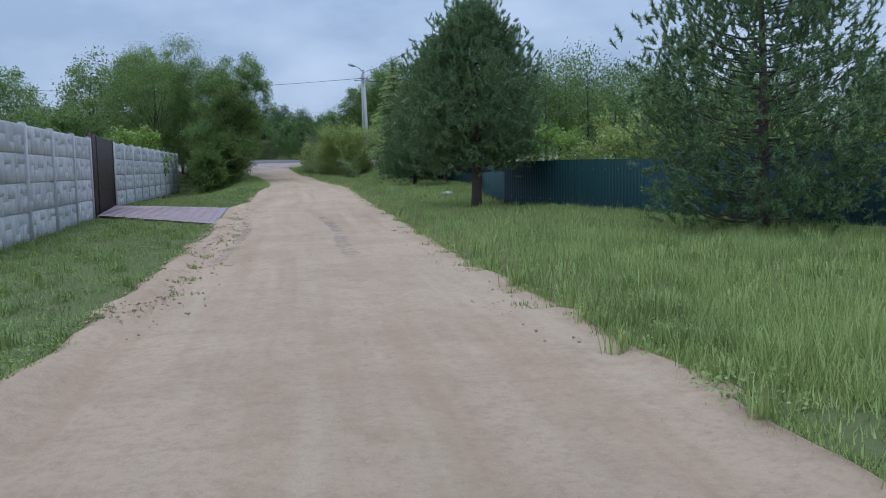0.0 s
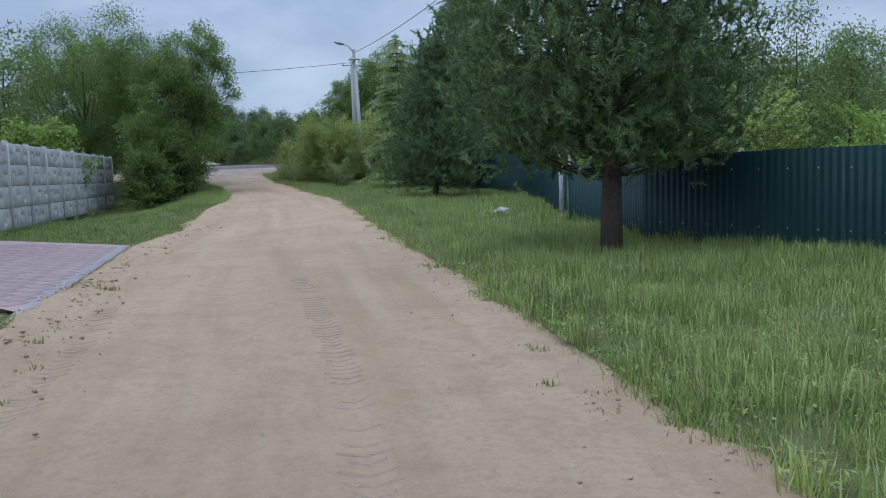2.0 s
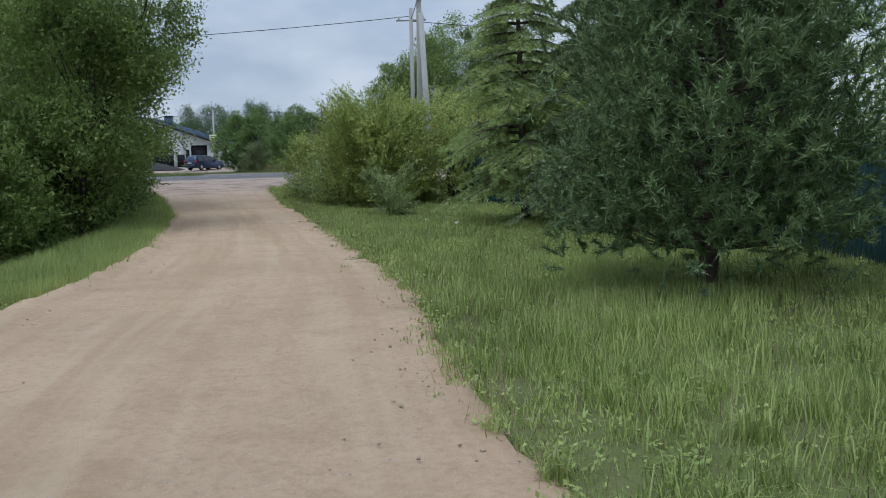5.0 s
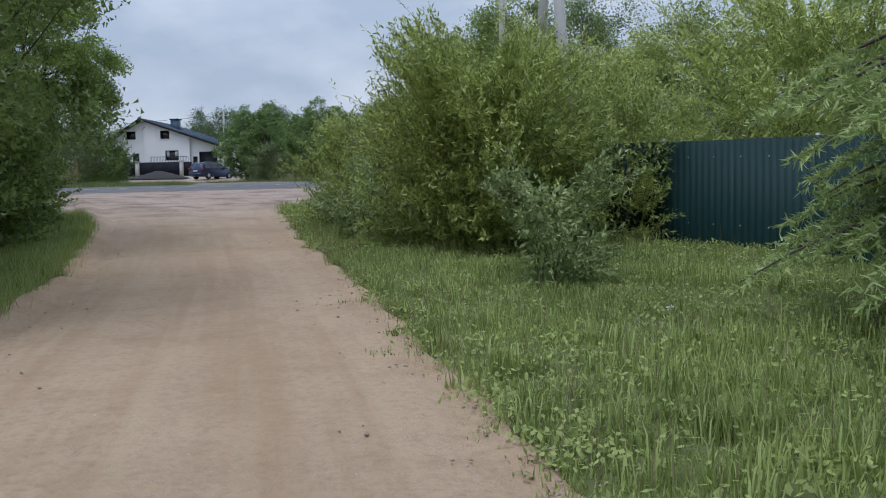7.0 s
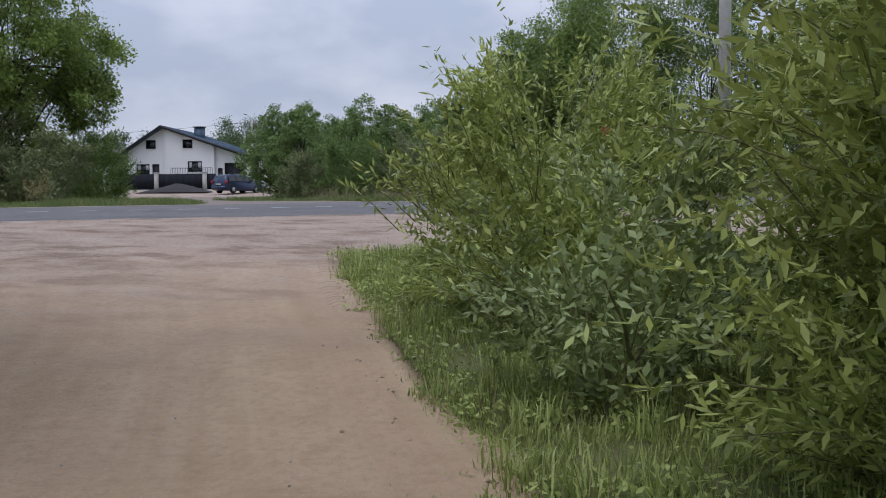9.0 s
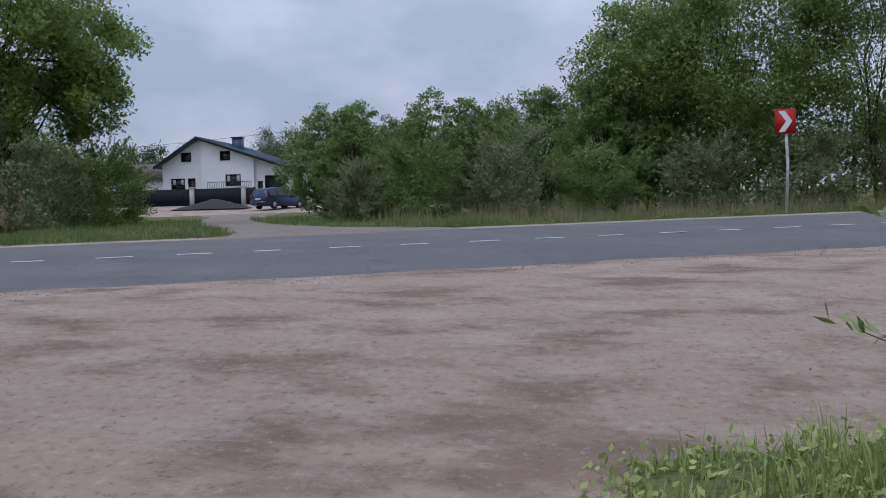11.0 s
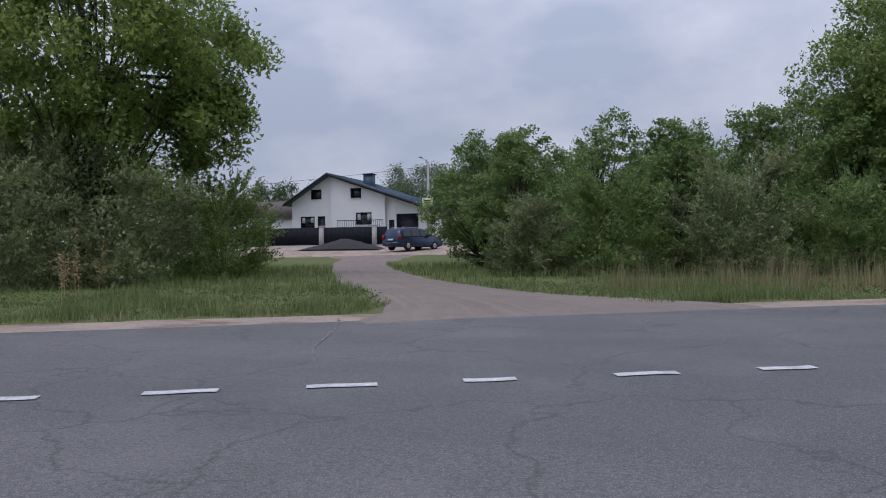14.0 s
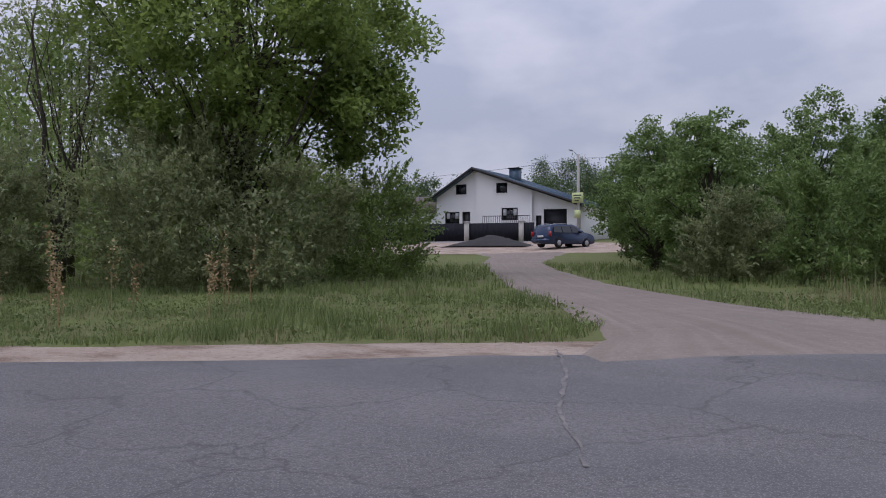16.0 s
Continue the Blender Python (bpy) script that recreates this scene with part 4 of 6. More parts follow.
def conifer(name, at, h, rad, seed, kind="spruce", label="", bare=0.1, mat=None, dens=1.0, group="", trunk=0.1):
    """Tiers of boughs with side twigs set with needles; a pine carries tufts at its twig ends."""
    r = np.random.default_rng(seed)
    t = thing(name, (at[0], at[1], float(land(*at)) - 0.03), label, "tree", group)
    lean = r.normal(0, 0.12, 2)
    path = np.array([(lean[0] * k, lean[1] * k, -0.15 + (h + 0.15) * k) for k in np.linspace(0, 1, 8)])
    wood = Geo().tube(path, np.linspace(trunk * 1.2, 0.012, 8), 10)
    nc, na, nl = [], [], []
    z = h * bare
    while z < h * 0.985:
        f = (z - h * bare) / (h * (1 - bare))
        if kind == "pine":
            reach = rad * min(1.0, 0.72 + 1.2 * f) * (1 - f ** 2.2) ** 0.8 + 0.12
            count, step = r.integers(7, 11), r.uniform(0.1, 0.17)
        else:
            reach = rad * (1 - f) ** (0.75 if kind == "spruce" else 0.6) + 0.06
            count, step = r.integers(6, 9), r.uniform(0.14, 0.24)
        for k in range(count):
            a = r.uniform(0, 2 * np.pi)
            L = reach * r.uniform(0.6, 1.1)
            d = np.array([math.cos(a), math.sin(a), 0])
            side = np.array([-d[1], d[0], 0])
            if kind == "pine":
                lift_ = r.uniform(-0.25, 0.6) + 0.5 * f
                ends = [np.array([0, 0, 0]), d * L * 0.5 + np.array([0, 0, 0.05 * L]), d * L + np.array([0, 0, lift_ * L * 0.6])]
            elif kind == "spruce":
                ends = [np.array([0, 0, 0]), d * L * 0.55 - np.array([0, 0, 0.16 * L * (1 - f)]), d * L - np.array([0, 0, (0.22 - 0.3 * f) * L])]
            else:
                ends = [np.array([0, 0, 0]), d * L * 0.5 + np.array([0, 0, 0.06 * L]), d * L - np.array([0, 0, 0.28 * L])]
            base_pt = np.array([lean[0] * z / h, lean[1] * z / h, z])
            tt = np.linspace(0, 1, 6)[:, None]
            bough = base_pt + (1 - tt) ** 2 * ends[0] + 2 * tt * (1 - tt) * ends[1] + tt ** 2 * ends[2]
            wood.tube(bough, np.linspace(0.012 + 0.012 * L, 0.004, 6), 4, cap=False)
            twigs = max(3, int(L / (0.1 if kind != "pine" else 0.085) * 2 * dens))
            for j in range(twigs):
                s = r.uniform(0.2, 1.0)
                p = np.array([np.interp(s, tt[:, 0], bough[:, c]) for c in range(3)])
                sg = 1 if j % 2 else -1
                tl = (0.42 * L * (1.15 - s) + 0.08) * r.uniform(0.6, 1.1)
                if kind == "pine":
                    e = p + (d * 0.6 + side * sg * r.uniform(0.3, 1.0) + np.array([0, 0, r.uniform(0.0, 0.7)])) * tl * 0.8
                    m = 12
                    tuft_ax = unit(e - p + np.array([0, 0, 0.05]))
                    q0 = p + (e - p) * r.uniform(0.55, 1.05, (m, 1))
                    ax = unit(tuft_ax * 0.9 + r.normal(size=(m, 3)) * 0.65)
                    nc.append(q0 + ax * 0.045); na.append(ax); nl.append(np.full(m, 0.15))
                else:
                    hang = {"spruce": -0.25, "larch": -0.55}[kind]
                    e = p + unit(d * 0.7 + side * sg * 0.9 + np.array([0, 0, hang + r.uniform(-0.2, 0.15)])) * tl
                    m = max(8, int(tl / 0.02))
                    u = r.uniform(0, 1, (m, 1))
                    q0 = p + (e - p) * u
                    ax = unit(unit(e - p) * 0.8 + r.normal(size=(m, 3)) * 0.7)
                    ln = 0.085 if kind == "spruce" else 0.1
                    nc.append(q0 + ax * ln * 0.4); na.append(ax); nl.append(np.full(m, ln))
        z += step
    part("trunk", wood, PINE_BARK, t, smooth=True)
    c, a, L = np.concatenate(nc), np.concatenate(na), np.concatenate(nl)[:, None]
    b = unit(np.cross(a, r.normal(size=a.shape)))
    w = {"pine": 0.02, "spruce": 0.02, "larch": 0.02}[kind]
    v = np.stack([c - a * L * 0.5 + b * w * 0.5, c + a * L * 0.5, c - a * L * 0.5 - b * w * 0.5], 1).reshape(-1, 3)
    mats = {"pine": NEEDLE_PINE, "spruce": NEEDLE_SPRUCE, "larch": NEEDLE_LARCH}
    part("needles", Geo().add(v, tris=np.arange(3 * len(c)).reshape(-1, 3)), mat or mats[kind], t)
    return t


def pine(name, at, h, rad, seed, label, bare=0.12, trunk=0.12, cone=False, clumps=150, brushes=32, mat=None):
    """A pine: boughs that end in lumps of upswept shoots, each a brush of long needles."""
    r = np.random.default_rng(seed)
    t = thing(name, (at[0], at[1], float(land(*at)) - 0.03), label, "tree")
    lean = r.normal(0, 0.1, 2)
    path = np.array([(lean[0] * k + 0.04 * math.sin(5 * k), lean[1] * k, -0.15 + (h * 0.97 + 0.15) * k) for k in np.linspace(0, 1, 9)])
    part("trunk", Geo().tube(path, np.linspace(trunk * 1.2, 0.012, 9), 10), PINE_BARK, t, smooth=True)
    wood, nc, na = Geo(), [], []
    for k in range(clumps):
        f = (k + r.uniform(0, 1)) / clumps
        f = f ** (1.35 if cone else 1.1)
        z = h * (bare + (1 - bare) * f * 0.97)
        if cone:
            R = rad * min(1.0, 0.7 + 1.6 * f) * (1 - f) ** 0.62 + 0.05
        else:
            R = rad * min(1.0, 0.62 + 1.3 * f) * (1 - f ** 2.3) ** 0.75 + 0.08
        a = 2.39996 * k + r.uniform(-0.4, 0.4)
        rr = r.uniform(0.12, 1.0) ** 0.4 * (1.0 + 0.16 * noise.noise((math.cos(a) * 1.5 + seed, math.sin(a) * 1.5, f * 4)))
        d = np.array([math.cos(a), math.sin(a), 0.0])
        c = np.array([lean[0] * z / h, lean[1] * z / h, z]) + d * R * rr
        root = np.array([lean[0] * z / h, lean[1] * z / h, max(h * bare * 0.75, z - 0.32 * R * rr)])
        tt = np.linspace(0, 1, 5)[:, None]
        bough = root + (c - root) * tt - np.array([0, 0, 0.10 * R * rr]) * (4 * tt * (1 - tt))
        wood.tube(bough, np.linspace(0.008 + 0.008 * R * rr, 0.004, 5), 4, cap=False)
        size = (0.19 + 0.08 * R) * r.uniform(0.8, 1.25)
        for j in range(brushes):
            base = c + r.normal(size=3) * size * np.array([1.0, 1.0, 0.62])
            way = unit(d * (0.75 - 0.4 * f) * rr + np.array([0, 0, 0.45 + 0.6 * f]) + r.normal(size=3) * 0.42)
            u = r.uniform(-0.1, 1.0, (38, 1)) * r.uniform(0.10, 0.22)
            ax = unit(way * 0.95 + r.normal(size=(38, 3)) * 0.6)
            nc.append(base + way * u + ax * 0.04)
            na.append(ax)
    tagged(part("branchwork", wood, PINE_BARK, t, smooth=True), kind="stuff")
    c, a = np.concatenate(nc), np.concatenate(na)
    L = r.uniform(0.09, 0.15, (len(c), 1))
    b = unit(np.cross(a, r.normal(size=a.shape))) * 0.0095
    v = np.stack([c - a * L * 0.5 + b, c + a * L * 0.5, c - a * L * 0.5 - b], 1).reshape(-1, 3)
    part("needles", Geo().add(v, tris=np.arange(3 * len(c)).reshape(-1, 3)), mat or NEEDLE_PINE, t)
    return t


# right of the lane
pine("pine_tree", (5.6, 17.2), 6.0, 2.1, 11, "dark green young pine before the green fence", bare=0.06, trunk=0.1, clumps=170, brushes=22)
pine("pine_tree", (0.85, 26.4), 5.75, 1.9, 12, "bushy dark green pine beside the lane", bare=0.24, trunk=0.14, clumps=230, brushes=26)
pine("pine_tree", (-1.65, 42.6), 5.0, 1.6, 13, "dense dark green cone-shaped pine near the ground", bare=0.13, trunk=0.09, cone=True, clumps=200, brushes=20)
conifer("larch_tree", (-3.0, 52.2), 6.7, 1.9, 15, "larch", "yellow-green larch with drooping feathery boughs", bare=0.14, trunk=0.09, dens=1.35)
conifer("larch_tree", (-0.9, 51.0), 8.4, 2.5, 14, "larch", "tall dark larch with long drooping feathery boughs", bare=0.08, trunk=0.14, mat=NEEDLE_SPRUCE, dens=1.0)
pine("pine_tree", (-0.2, 47.6), 7.4, 2.1, 16, "tall dark pine with a bare grey trunk among conifers", bare=0.3, trunk=0.14, clumps=190, brushes=22)
W_LABEL = "bushy grey-green willow with narrow leaves beside the lane"
shoot_bush("willow_bush", (-4.9, 59.6), 2.6, 1.3, 21, 520, 24, label=W_LABEL, group="willows by the lane", leaf=(0.1, 0.027))
shoot_bush("willow_bush", (-7.0, 58.6), 3.5, 2.0, 22, 2300, 25, label=W_LABEL, group="willows by the lane", leaf=(0.1, 0.027))
shoot_bush("willow_bush", (-9.3, 62.5), 2.0, 1.5, 23, 800, 24, label=W_LABEL, group="willows by the lane", leaf=(0.095, 0.026))
shoot_bush("willow_bush", (-6.6, 61.2), 3.5, 1.6, 28, 800, 24, label=W_LABEL, group="willows by the lane", leaf=(0.1, 0.027))
shoot_bush("willow_bush", (-6.2, 54.8), 1.35, 0.62, 24, 200, 22, LEAF_SILVER, "small silvery willow shoots in the verge", group="willows by the lane", leaf=(0.085, 0.026))
shoot_bush("willow_bush", (-9.7, 65.3), 1.3, 1.0, 25, 380, 22, LEAF_SILVER, "low willow scrub at the corner of the lane", group="willows by the lane", leaf=(0.085, 0.026))
shoot_bush("willow_bush", (-9.0, 60.2), 1.3, 0.8, 26, 230, 22, LEAF_SILVER, "low willow scrub at the corner of the lane", group="willows by the lane", leaf=(0.085, 0.026))
shoot_bush("willow_tree", (-1.2, 62.3), 5.2, 3.0, 31, 1500, 20, label="broad willow tree with narrow pale leaves behind the fence", leaf=(0.16, 0.036), droop=0.5, category="tree")
broad_tree("willow_tree", (-4.2, 66.5), 4.2, 2.2, 32, 16000, LEAF_WILLOW, "broad willow tree with pale green leaves behind the fence", leaf=(0.12, 0.035), base=0.05)
broad_tree("willow_tree", (3.2, 56), 5.2, 2.6, 33, 16000, LEAF_LIGHT, "round light green tree behind the fence", base=0.1)

for k, (x, y, h, rad, m) in enumerate(((7.2, 38.5, 3.3, 1.7, LEAF_WILLOW), (10.2, 36.5, 2.9, 1.8, LEAF_LIGHT), (13.5, 35.5, 3.1, 1.9, LEAF_WILLOW), (17.5, 33.5, 3.0, 1.9, LEAF_LIGHT), (4.6, 43, 3.4, 1.8, LEAF_LIGHT), (20.5, 30, 2.9, 1.9, LEAF_WILLOW))):
    shoot_bush("garden_bush", (x, y), h, rad, 140 + k, 420, 20, m, "rounded light green bush behind the green fence", leaf=(0.12, 0.05), group="bushes behind the green fence")

shoot_bush("garden_bush", (8.8, 32.2), 2.3, 1.1, 147, 260, 20, LEAF_YELLOW, "small yellowish bush behind the green fence", leaf=(0.1, 0.05))

# left of the lane
A_LABEL = "dark green alder with dense foliage beside the lane"
broad_tree("alder_tree", (-15.2, 57.6), 8.8, 3.1, 41, 56000, LEAF_BROAD, A_LABEL, base=0.05, stems=3, spread_low=0.9, group="trees left of the lane")
broad_tree("alder_tree", (-18.6, 62.0), 6.4, 1.9, 42, 26000, LEAF_BROAD, A_LABEL, base=0.03, stems=2, spread_low=0.9, group="trees left of the lane")
broad_tree("birch_tree", (-18.6, 56.5), 9.3, 3.4, 43, 36000, LEAF_BROAD, "tall airy birch above the alders", base=0.2, group="trees left of the lane")
broad_tree("birch_tree", (-13.6, 52.6), 7.8, 2.3, 48, 16000, LEAF_BROAD, "airy birch leaning out over the lane", leaf=(0.085, 0.06), base=0.45, clumps=70, lean=(2.6, -0.2), clump=0.26, trunk=0.07, group="trees left of the lane")
broad_tree("alder_tree", (-13.3, 52.4), 6.9, 2.1, 49, 42000, LEAF_BROAD, A_LABEL, base=0.0, stems=2, spread_low=1.0, clumps=170, trunk=0.08, lean=(0.5, 0), group="trees left of the lane")
broad_tree("alder_bush", (-13.9, 52.8), 3.6, 1.5, 44, 16000, LEAF_BROAD, "dense dark green bush at the verge", base=0.0, stems=3, spread_low=1.0, category="shrub")
broad_tree("alder_bush", (-17.0, 60.2), 2.6, 1.3, 45, 12000, LEAF_DULL, "dense dark green bush at the verge", base=0.0, stems=3, spread_low=1.0, category="shrub")
broad_tree("maple_bush", (-16.6, 46.5), 3.9, 1.9, 46, 14000, LEAF_LIGHT, "yellow-green leafy bush behind the concrete fence", leaf=(0.14, 0.1), base=0.05, category="shrub")
broad_tree("maple_bush", (-15.6, 40.0), 2.7, 1.5, 47, 9000, LEAF_LIGHT, "yellow-green leafy bush behind the concrete fence", leaf=(0.14, 0.1), base=0.05, category="shrub")
for k, (x, y, h, rad) in enumerate(((-24, 60, 8.5, 3.2), (-29, 58, 7.5, 3.0), (-34, 55, 8.0, 3.2), (-22, 52, 5.5, 2.4))):
    broad_tree("garden_tree", (x, y), h, rad, 50 + k, 9000, LEAF_BROAD, "dark leafy tree beyond the concrete fence", leaf=(0.16, 0.1), base=0.1, clumps=80, group="trees beyond the fence")

for k, (x, y, h, rad) in enumerate(((-13.3, 50.0, 2.6, 1.3), (-14.0, 54.6, 3.2, 1.6), (-14.9, 58.0, 2.8, 1.4), (-16.3, 61.6, 2.2, 1.2))):
    shoot_bush("hedge_bush", (x, y), h, rad, 150 + k, 620, 26, LEAF_BROAD, "leafy dark green bush filling the verge under trees", leaf=(0.085, 0.05), group="bushes under the alders")

# across the main road
broad_tree("elm_tree", (-29.9, 87.5), 11.3, 4.1, 61, 70000, LEAF_ELM, "tall dark elm with spreading branches across the road", leaf=(0.14, 0.09), base=0.09, clumps=300, trunk=0.2, clump=0.165, spread_low=0.8, boughs=((3.4, 1.3, 4.9), (3.6, 1.2, 4.1), (2.9, 1.2, 5.8), (3.3, 1.2, 3.6), (2.7, 1.0, 3.2)))
for k, (x, y, h, rad, m) in enumerate(((-26.6, 84.3, 2.6, 1.4, LEAF_DULL), (-28.8, 82.8, 3.2, 1.7, LEAF_DULL), (-32.0, 81.5, 3.4, 1.8, LEAF_DULL), (-35.4, 80, 3.6, 2.0, LEAF_DULL), (-27.0, 88.6, 2.8, 1.6, LEAF_BROAD), (-29.2, 92.6, 3.0, 1.7, LEAF_BROAD), (-31, 86, 4.2, 2.2, LEAF_DULL), (-29.4, 85.2, 4.0, 1.9, LEAF_DULL), (-38.6, 79.4, 3.8, 2.1, LEAF_DULL), (-36.4, 83.4, 4.0, 2.2, LEAF_DULL), (-33.6, 82.8, 3.6, 1.9, LEAF_DULL), (-40.5, 83.5, 4.6, 2.4, LEAF_BROAD))):
    shoot_bush("roadside_bush", (x, y), h, rad, 70 + k, 440, 21, m, "grey-green bushy shrub beside the road", leaf=(0.11, 0.045), group="shrubs under the elm")
broad_tree("birch_tree", (-33.5, 84.5), 8.0, 2.4, 80, 7000, LEAF_DULL, "thin half-bare birch with visible branches", base=0.25, clumps=90, stems=2)
Y_LABEL = "bright green young birch in a roadside thicket"
row = [(-21.8, 96.5, 5.4, 1.9), (-19.6, 92.5, 4.6, 1.7), (-17.2, 94.5, 4.7, 1.9), (-15.2, 91.5, 4.8, 1.7), (-13.0, 95, 5.5, 2.0), (-10.8, 92.5, 5.0, 1.8), (-19.0, 99, 5.6, 2.0), (-15, 100, 5.6, 2.1), (-21.9, 102, 5.2, 1.9), (-25, 112, 5.6, 2.0), (-23.2, 107, 5.6, 2.0), (-11, 101, 6.4, 2.1), (-27.3, 119, 5.4, 2.0)]
for k, (x, y, h, rad) in enumerate(row):
    broad_tree("young_birch", (x, y), h * (0.8 + 0.14 * ((k * 7) % 3) / 2), rad * 0.95, 90 + k, 19000, LEAF_YOUNG, Y_LABEL, leaf=(0.088, 0.06), base=0.02, clumps=270, spread_low=0.9, clump=0.16, point=0.5, group="roadside thicket")
for k, (x, y, h, rad) in enumerate(((-16.6, 88.7, 2.6, 1.4), (-13.8, 88.6, 2.9, 1.5), (-11.2, 89.2, 2.6, 1.5), (-18.8, 90.2, 2.0, 1.2))):
    shoot_bush("willow_bush", (x, y), h, rad, 120 + k, 460, 26, LEAF_YOUNG if k % 2 == 0 else LEAF_DULL, "leafy green shrub at the edge of the thicket", leaf=(0.11, 0.035), group="thicket edge")
for k, (x, y, h, rad) in enumerate(((-9.4, 93.6, 7.6, 2.3), (-6.4, 92.3, 9.8, 3.1), (-2.0, 92.6, 9.8, 3.3), (-7.6, 98, 9.6, 3.0), (3.5, 94, 9.2, 3.4), (9, 96, 8.8, 3.3), (15, 98.5, 8.5, 3.2))):
    broad_tree("alder_tree", (x, y), h, rad, 130 + k, 42000, LEAF_BROAD, "large dark alder beside the main road", leaf=(0.115, 0.075), base=0.0, stems=2, spread_low=1.0, clumps=170, clump=0.34, trunk=0.08, group="alders by the main road")

for k, (x, y, h, rad) in enumerate(((-8.0, 89.6, 2.3, 1.4), (-5.0, 89.8, 2.8, 1.7), (-1.6, 90.4, 2.6, 1.6), (2.4, 91.6, 2.8, 1.7), (6.6, 93, 2.6, 1.7))):
    shoot_bush("roadside_bush", (x, y), h, rad, 170 + k, 420, 22, LEAF_DULL, "dull green undergrowth below the alders", leaf=(0.11, 0.045), group="undergrowth by the main road")

# far woods
def far_wood(name, spots, h, seed, mat, label, n=30, leaf=0.24, wide=1.0):
    r = np.random.default_rng(seed)
    g, w = Geo(), Geo()
    for x, y in spots:
        hh, rad = h * r.uniform(0.7, 1.15), r.uniform(1.6, 2.8) * wide
        z = float(land(x, y))
        f = r.uniform(0.02, 1.0, (64, 1))
        d = r.normal(size=(64, 2))
        d /= np.linalg.norm(d, axis=1)[:, None] + 1e-6
        c = np.concatenate([np.array([x, y]) + d * rad * (1.02 - f ** 1.7) * r.uniform(0.3, 1, (64, 1)), z + hh * f], 1)
        p = np.repeat(c, n, 0) + r.normal(size=(64 * n, 3)) * 0.42
        v, q = leaf_quads(r, p, leaf * 1.2, leaf * 0.85)
        g.add(v.reshape(-1, 4, 3)[:, :3].reshape(-1, 3), tris=np.arange(3 * len(p)).reshape(-1, 3))
        w.tube([(x, y, z), (x, y, z + hh * 0.85)], [0.12, 0.02], 5)
    top = new(name)
    tagged(top, label, "trees", kind="stuff")
    part("crowns", g, mat, top)
    part("trunks", w, BARK, top)


r = np.random.default_rng(77)
far_wood("far_wood", [(x + r.uniform(-2, 2), 50 + 0.3 * (x - 14) + r.uniform(0, 14)) for x in np.arange(6, 56, 0.62)], 6.2, 201, LEAF_BROAD, "belt of mixed trees beyond the green fence", 50, 0.18, 1.35)
far_wood("far_wood", [(x + r.uniform(-2, 2), 104 + r.uniform(0, 14)) for x in np.arange(-19, 30, 1.9)], 5.4, 202, LEAF_YOUNG, "woods behind the roadside thicket", 30, 0.24, 1.6)
far_wood("far_wood", [(x + r.uniform(-2, 2), 172 + r.uniform(0, 20)) for x in np.arange(-53, -12, 2.0)], 7.6, 203, LEAF_BROAD, "tall woods behind the white house", 50, 0.26, 1.8)
far_wood("far_wood", [(x + r.uniform(-2, 2), 166 + r.uniform(0, 8)) for x in np.arange(-52, -28, 0.8)], 8.4, 207, LEAF_DARK, "dark woods behind the white house", 56, 0.24, 2.0)
far_wood("far_wood", [(x + r.uniform(-2, 2), 168 + r.uniform(0, 14)) for x in np.arange(-95, -56, 1.3)], 7.6, 208, LEAF_DARK, "low dark woods beyond the yard", 26, 0.36, 1.8)
far_wood("far_wood", [(x + r.uniform(-2, 2), 108 + r.uniform(0, 14)) for x in np.arange(-84, -46, 0.9)], 6.5, 209, LEAF_DULL, "scrub wood behind the roadside shrubs", 22, 0.3, 1.3)
far_wood("far_wood", [(x + r.uniform(-3, 3), 260 + r.uniform(0, 40)) for x in np.arange(-190, -40, 3.4)], 11.0, 204, LEAF_DARK, "distant dark woods on the skyline", 26, 0.5)
far_wood("far_wood", [(x + r.uniform(-3, 3), 78 + r.uniform(0, 30) - 0.25 * (x + 40)) for x in np.arange(-80, -36, 1.3)], 8.5, 205, LEAF_BROAD, "woods along the main road", 24, 0.3, 1.6)
far_wood("far_wood", [(x + r.uniform(-2, 2), -25 + r.uniform(-12, 0)) for x in np.arange(-40, 40, 3.0)], 9.0, 206, LEAF_BROAD, "woods at the start of the lane", 14, 0.5)
# ---- the white house and its yard ----
house = thing("house", (-50.4, 140.0, 0.1 + float(rise(140))), "white stucco house with blue-grey metal roof", "house")
HW, HD = 13.3, 10.0
RX, RZ = 3.8, 6.38
SL, SR = 0.63, 0.345


def roof_z(x):
    return RZ - (SL * (RX - x) if x < RX else SR * (x - RX))


openings = [(0.85, 2.25, 1.6, 2.65, "w"), (2.55, 3.3, 0.3, 2.65, "d"), (1.9, 2.95, 4.2, 5.1, "w"), (5.9, 6.93, 4.2, 5.1, "w"), (6.4, 7.9, 1.8, 2.9, "w"), (9.45, 9.95, 0.9, 2.2, "d"), (10.15, 12.2, 0.2, 2.72, "g")]
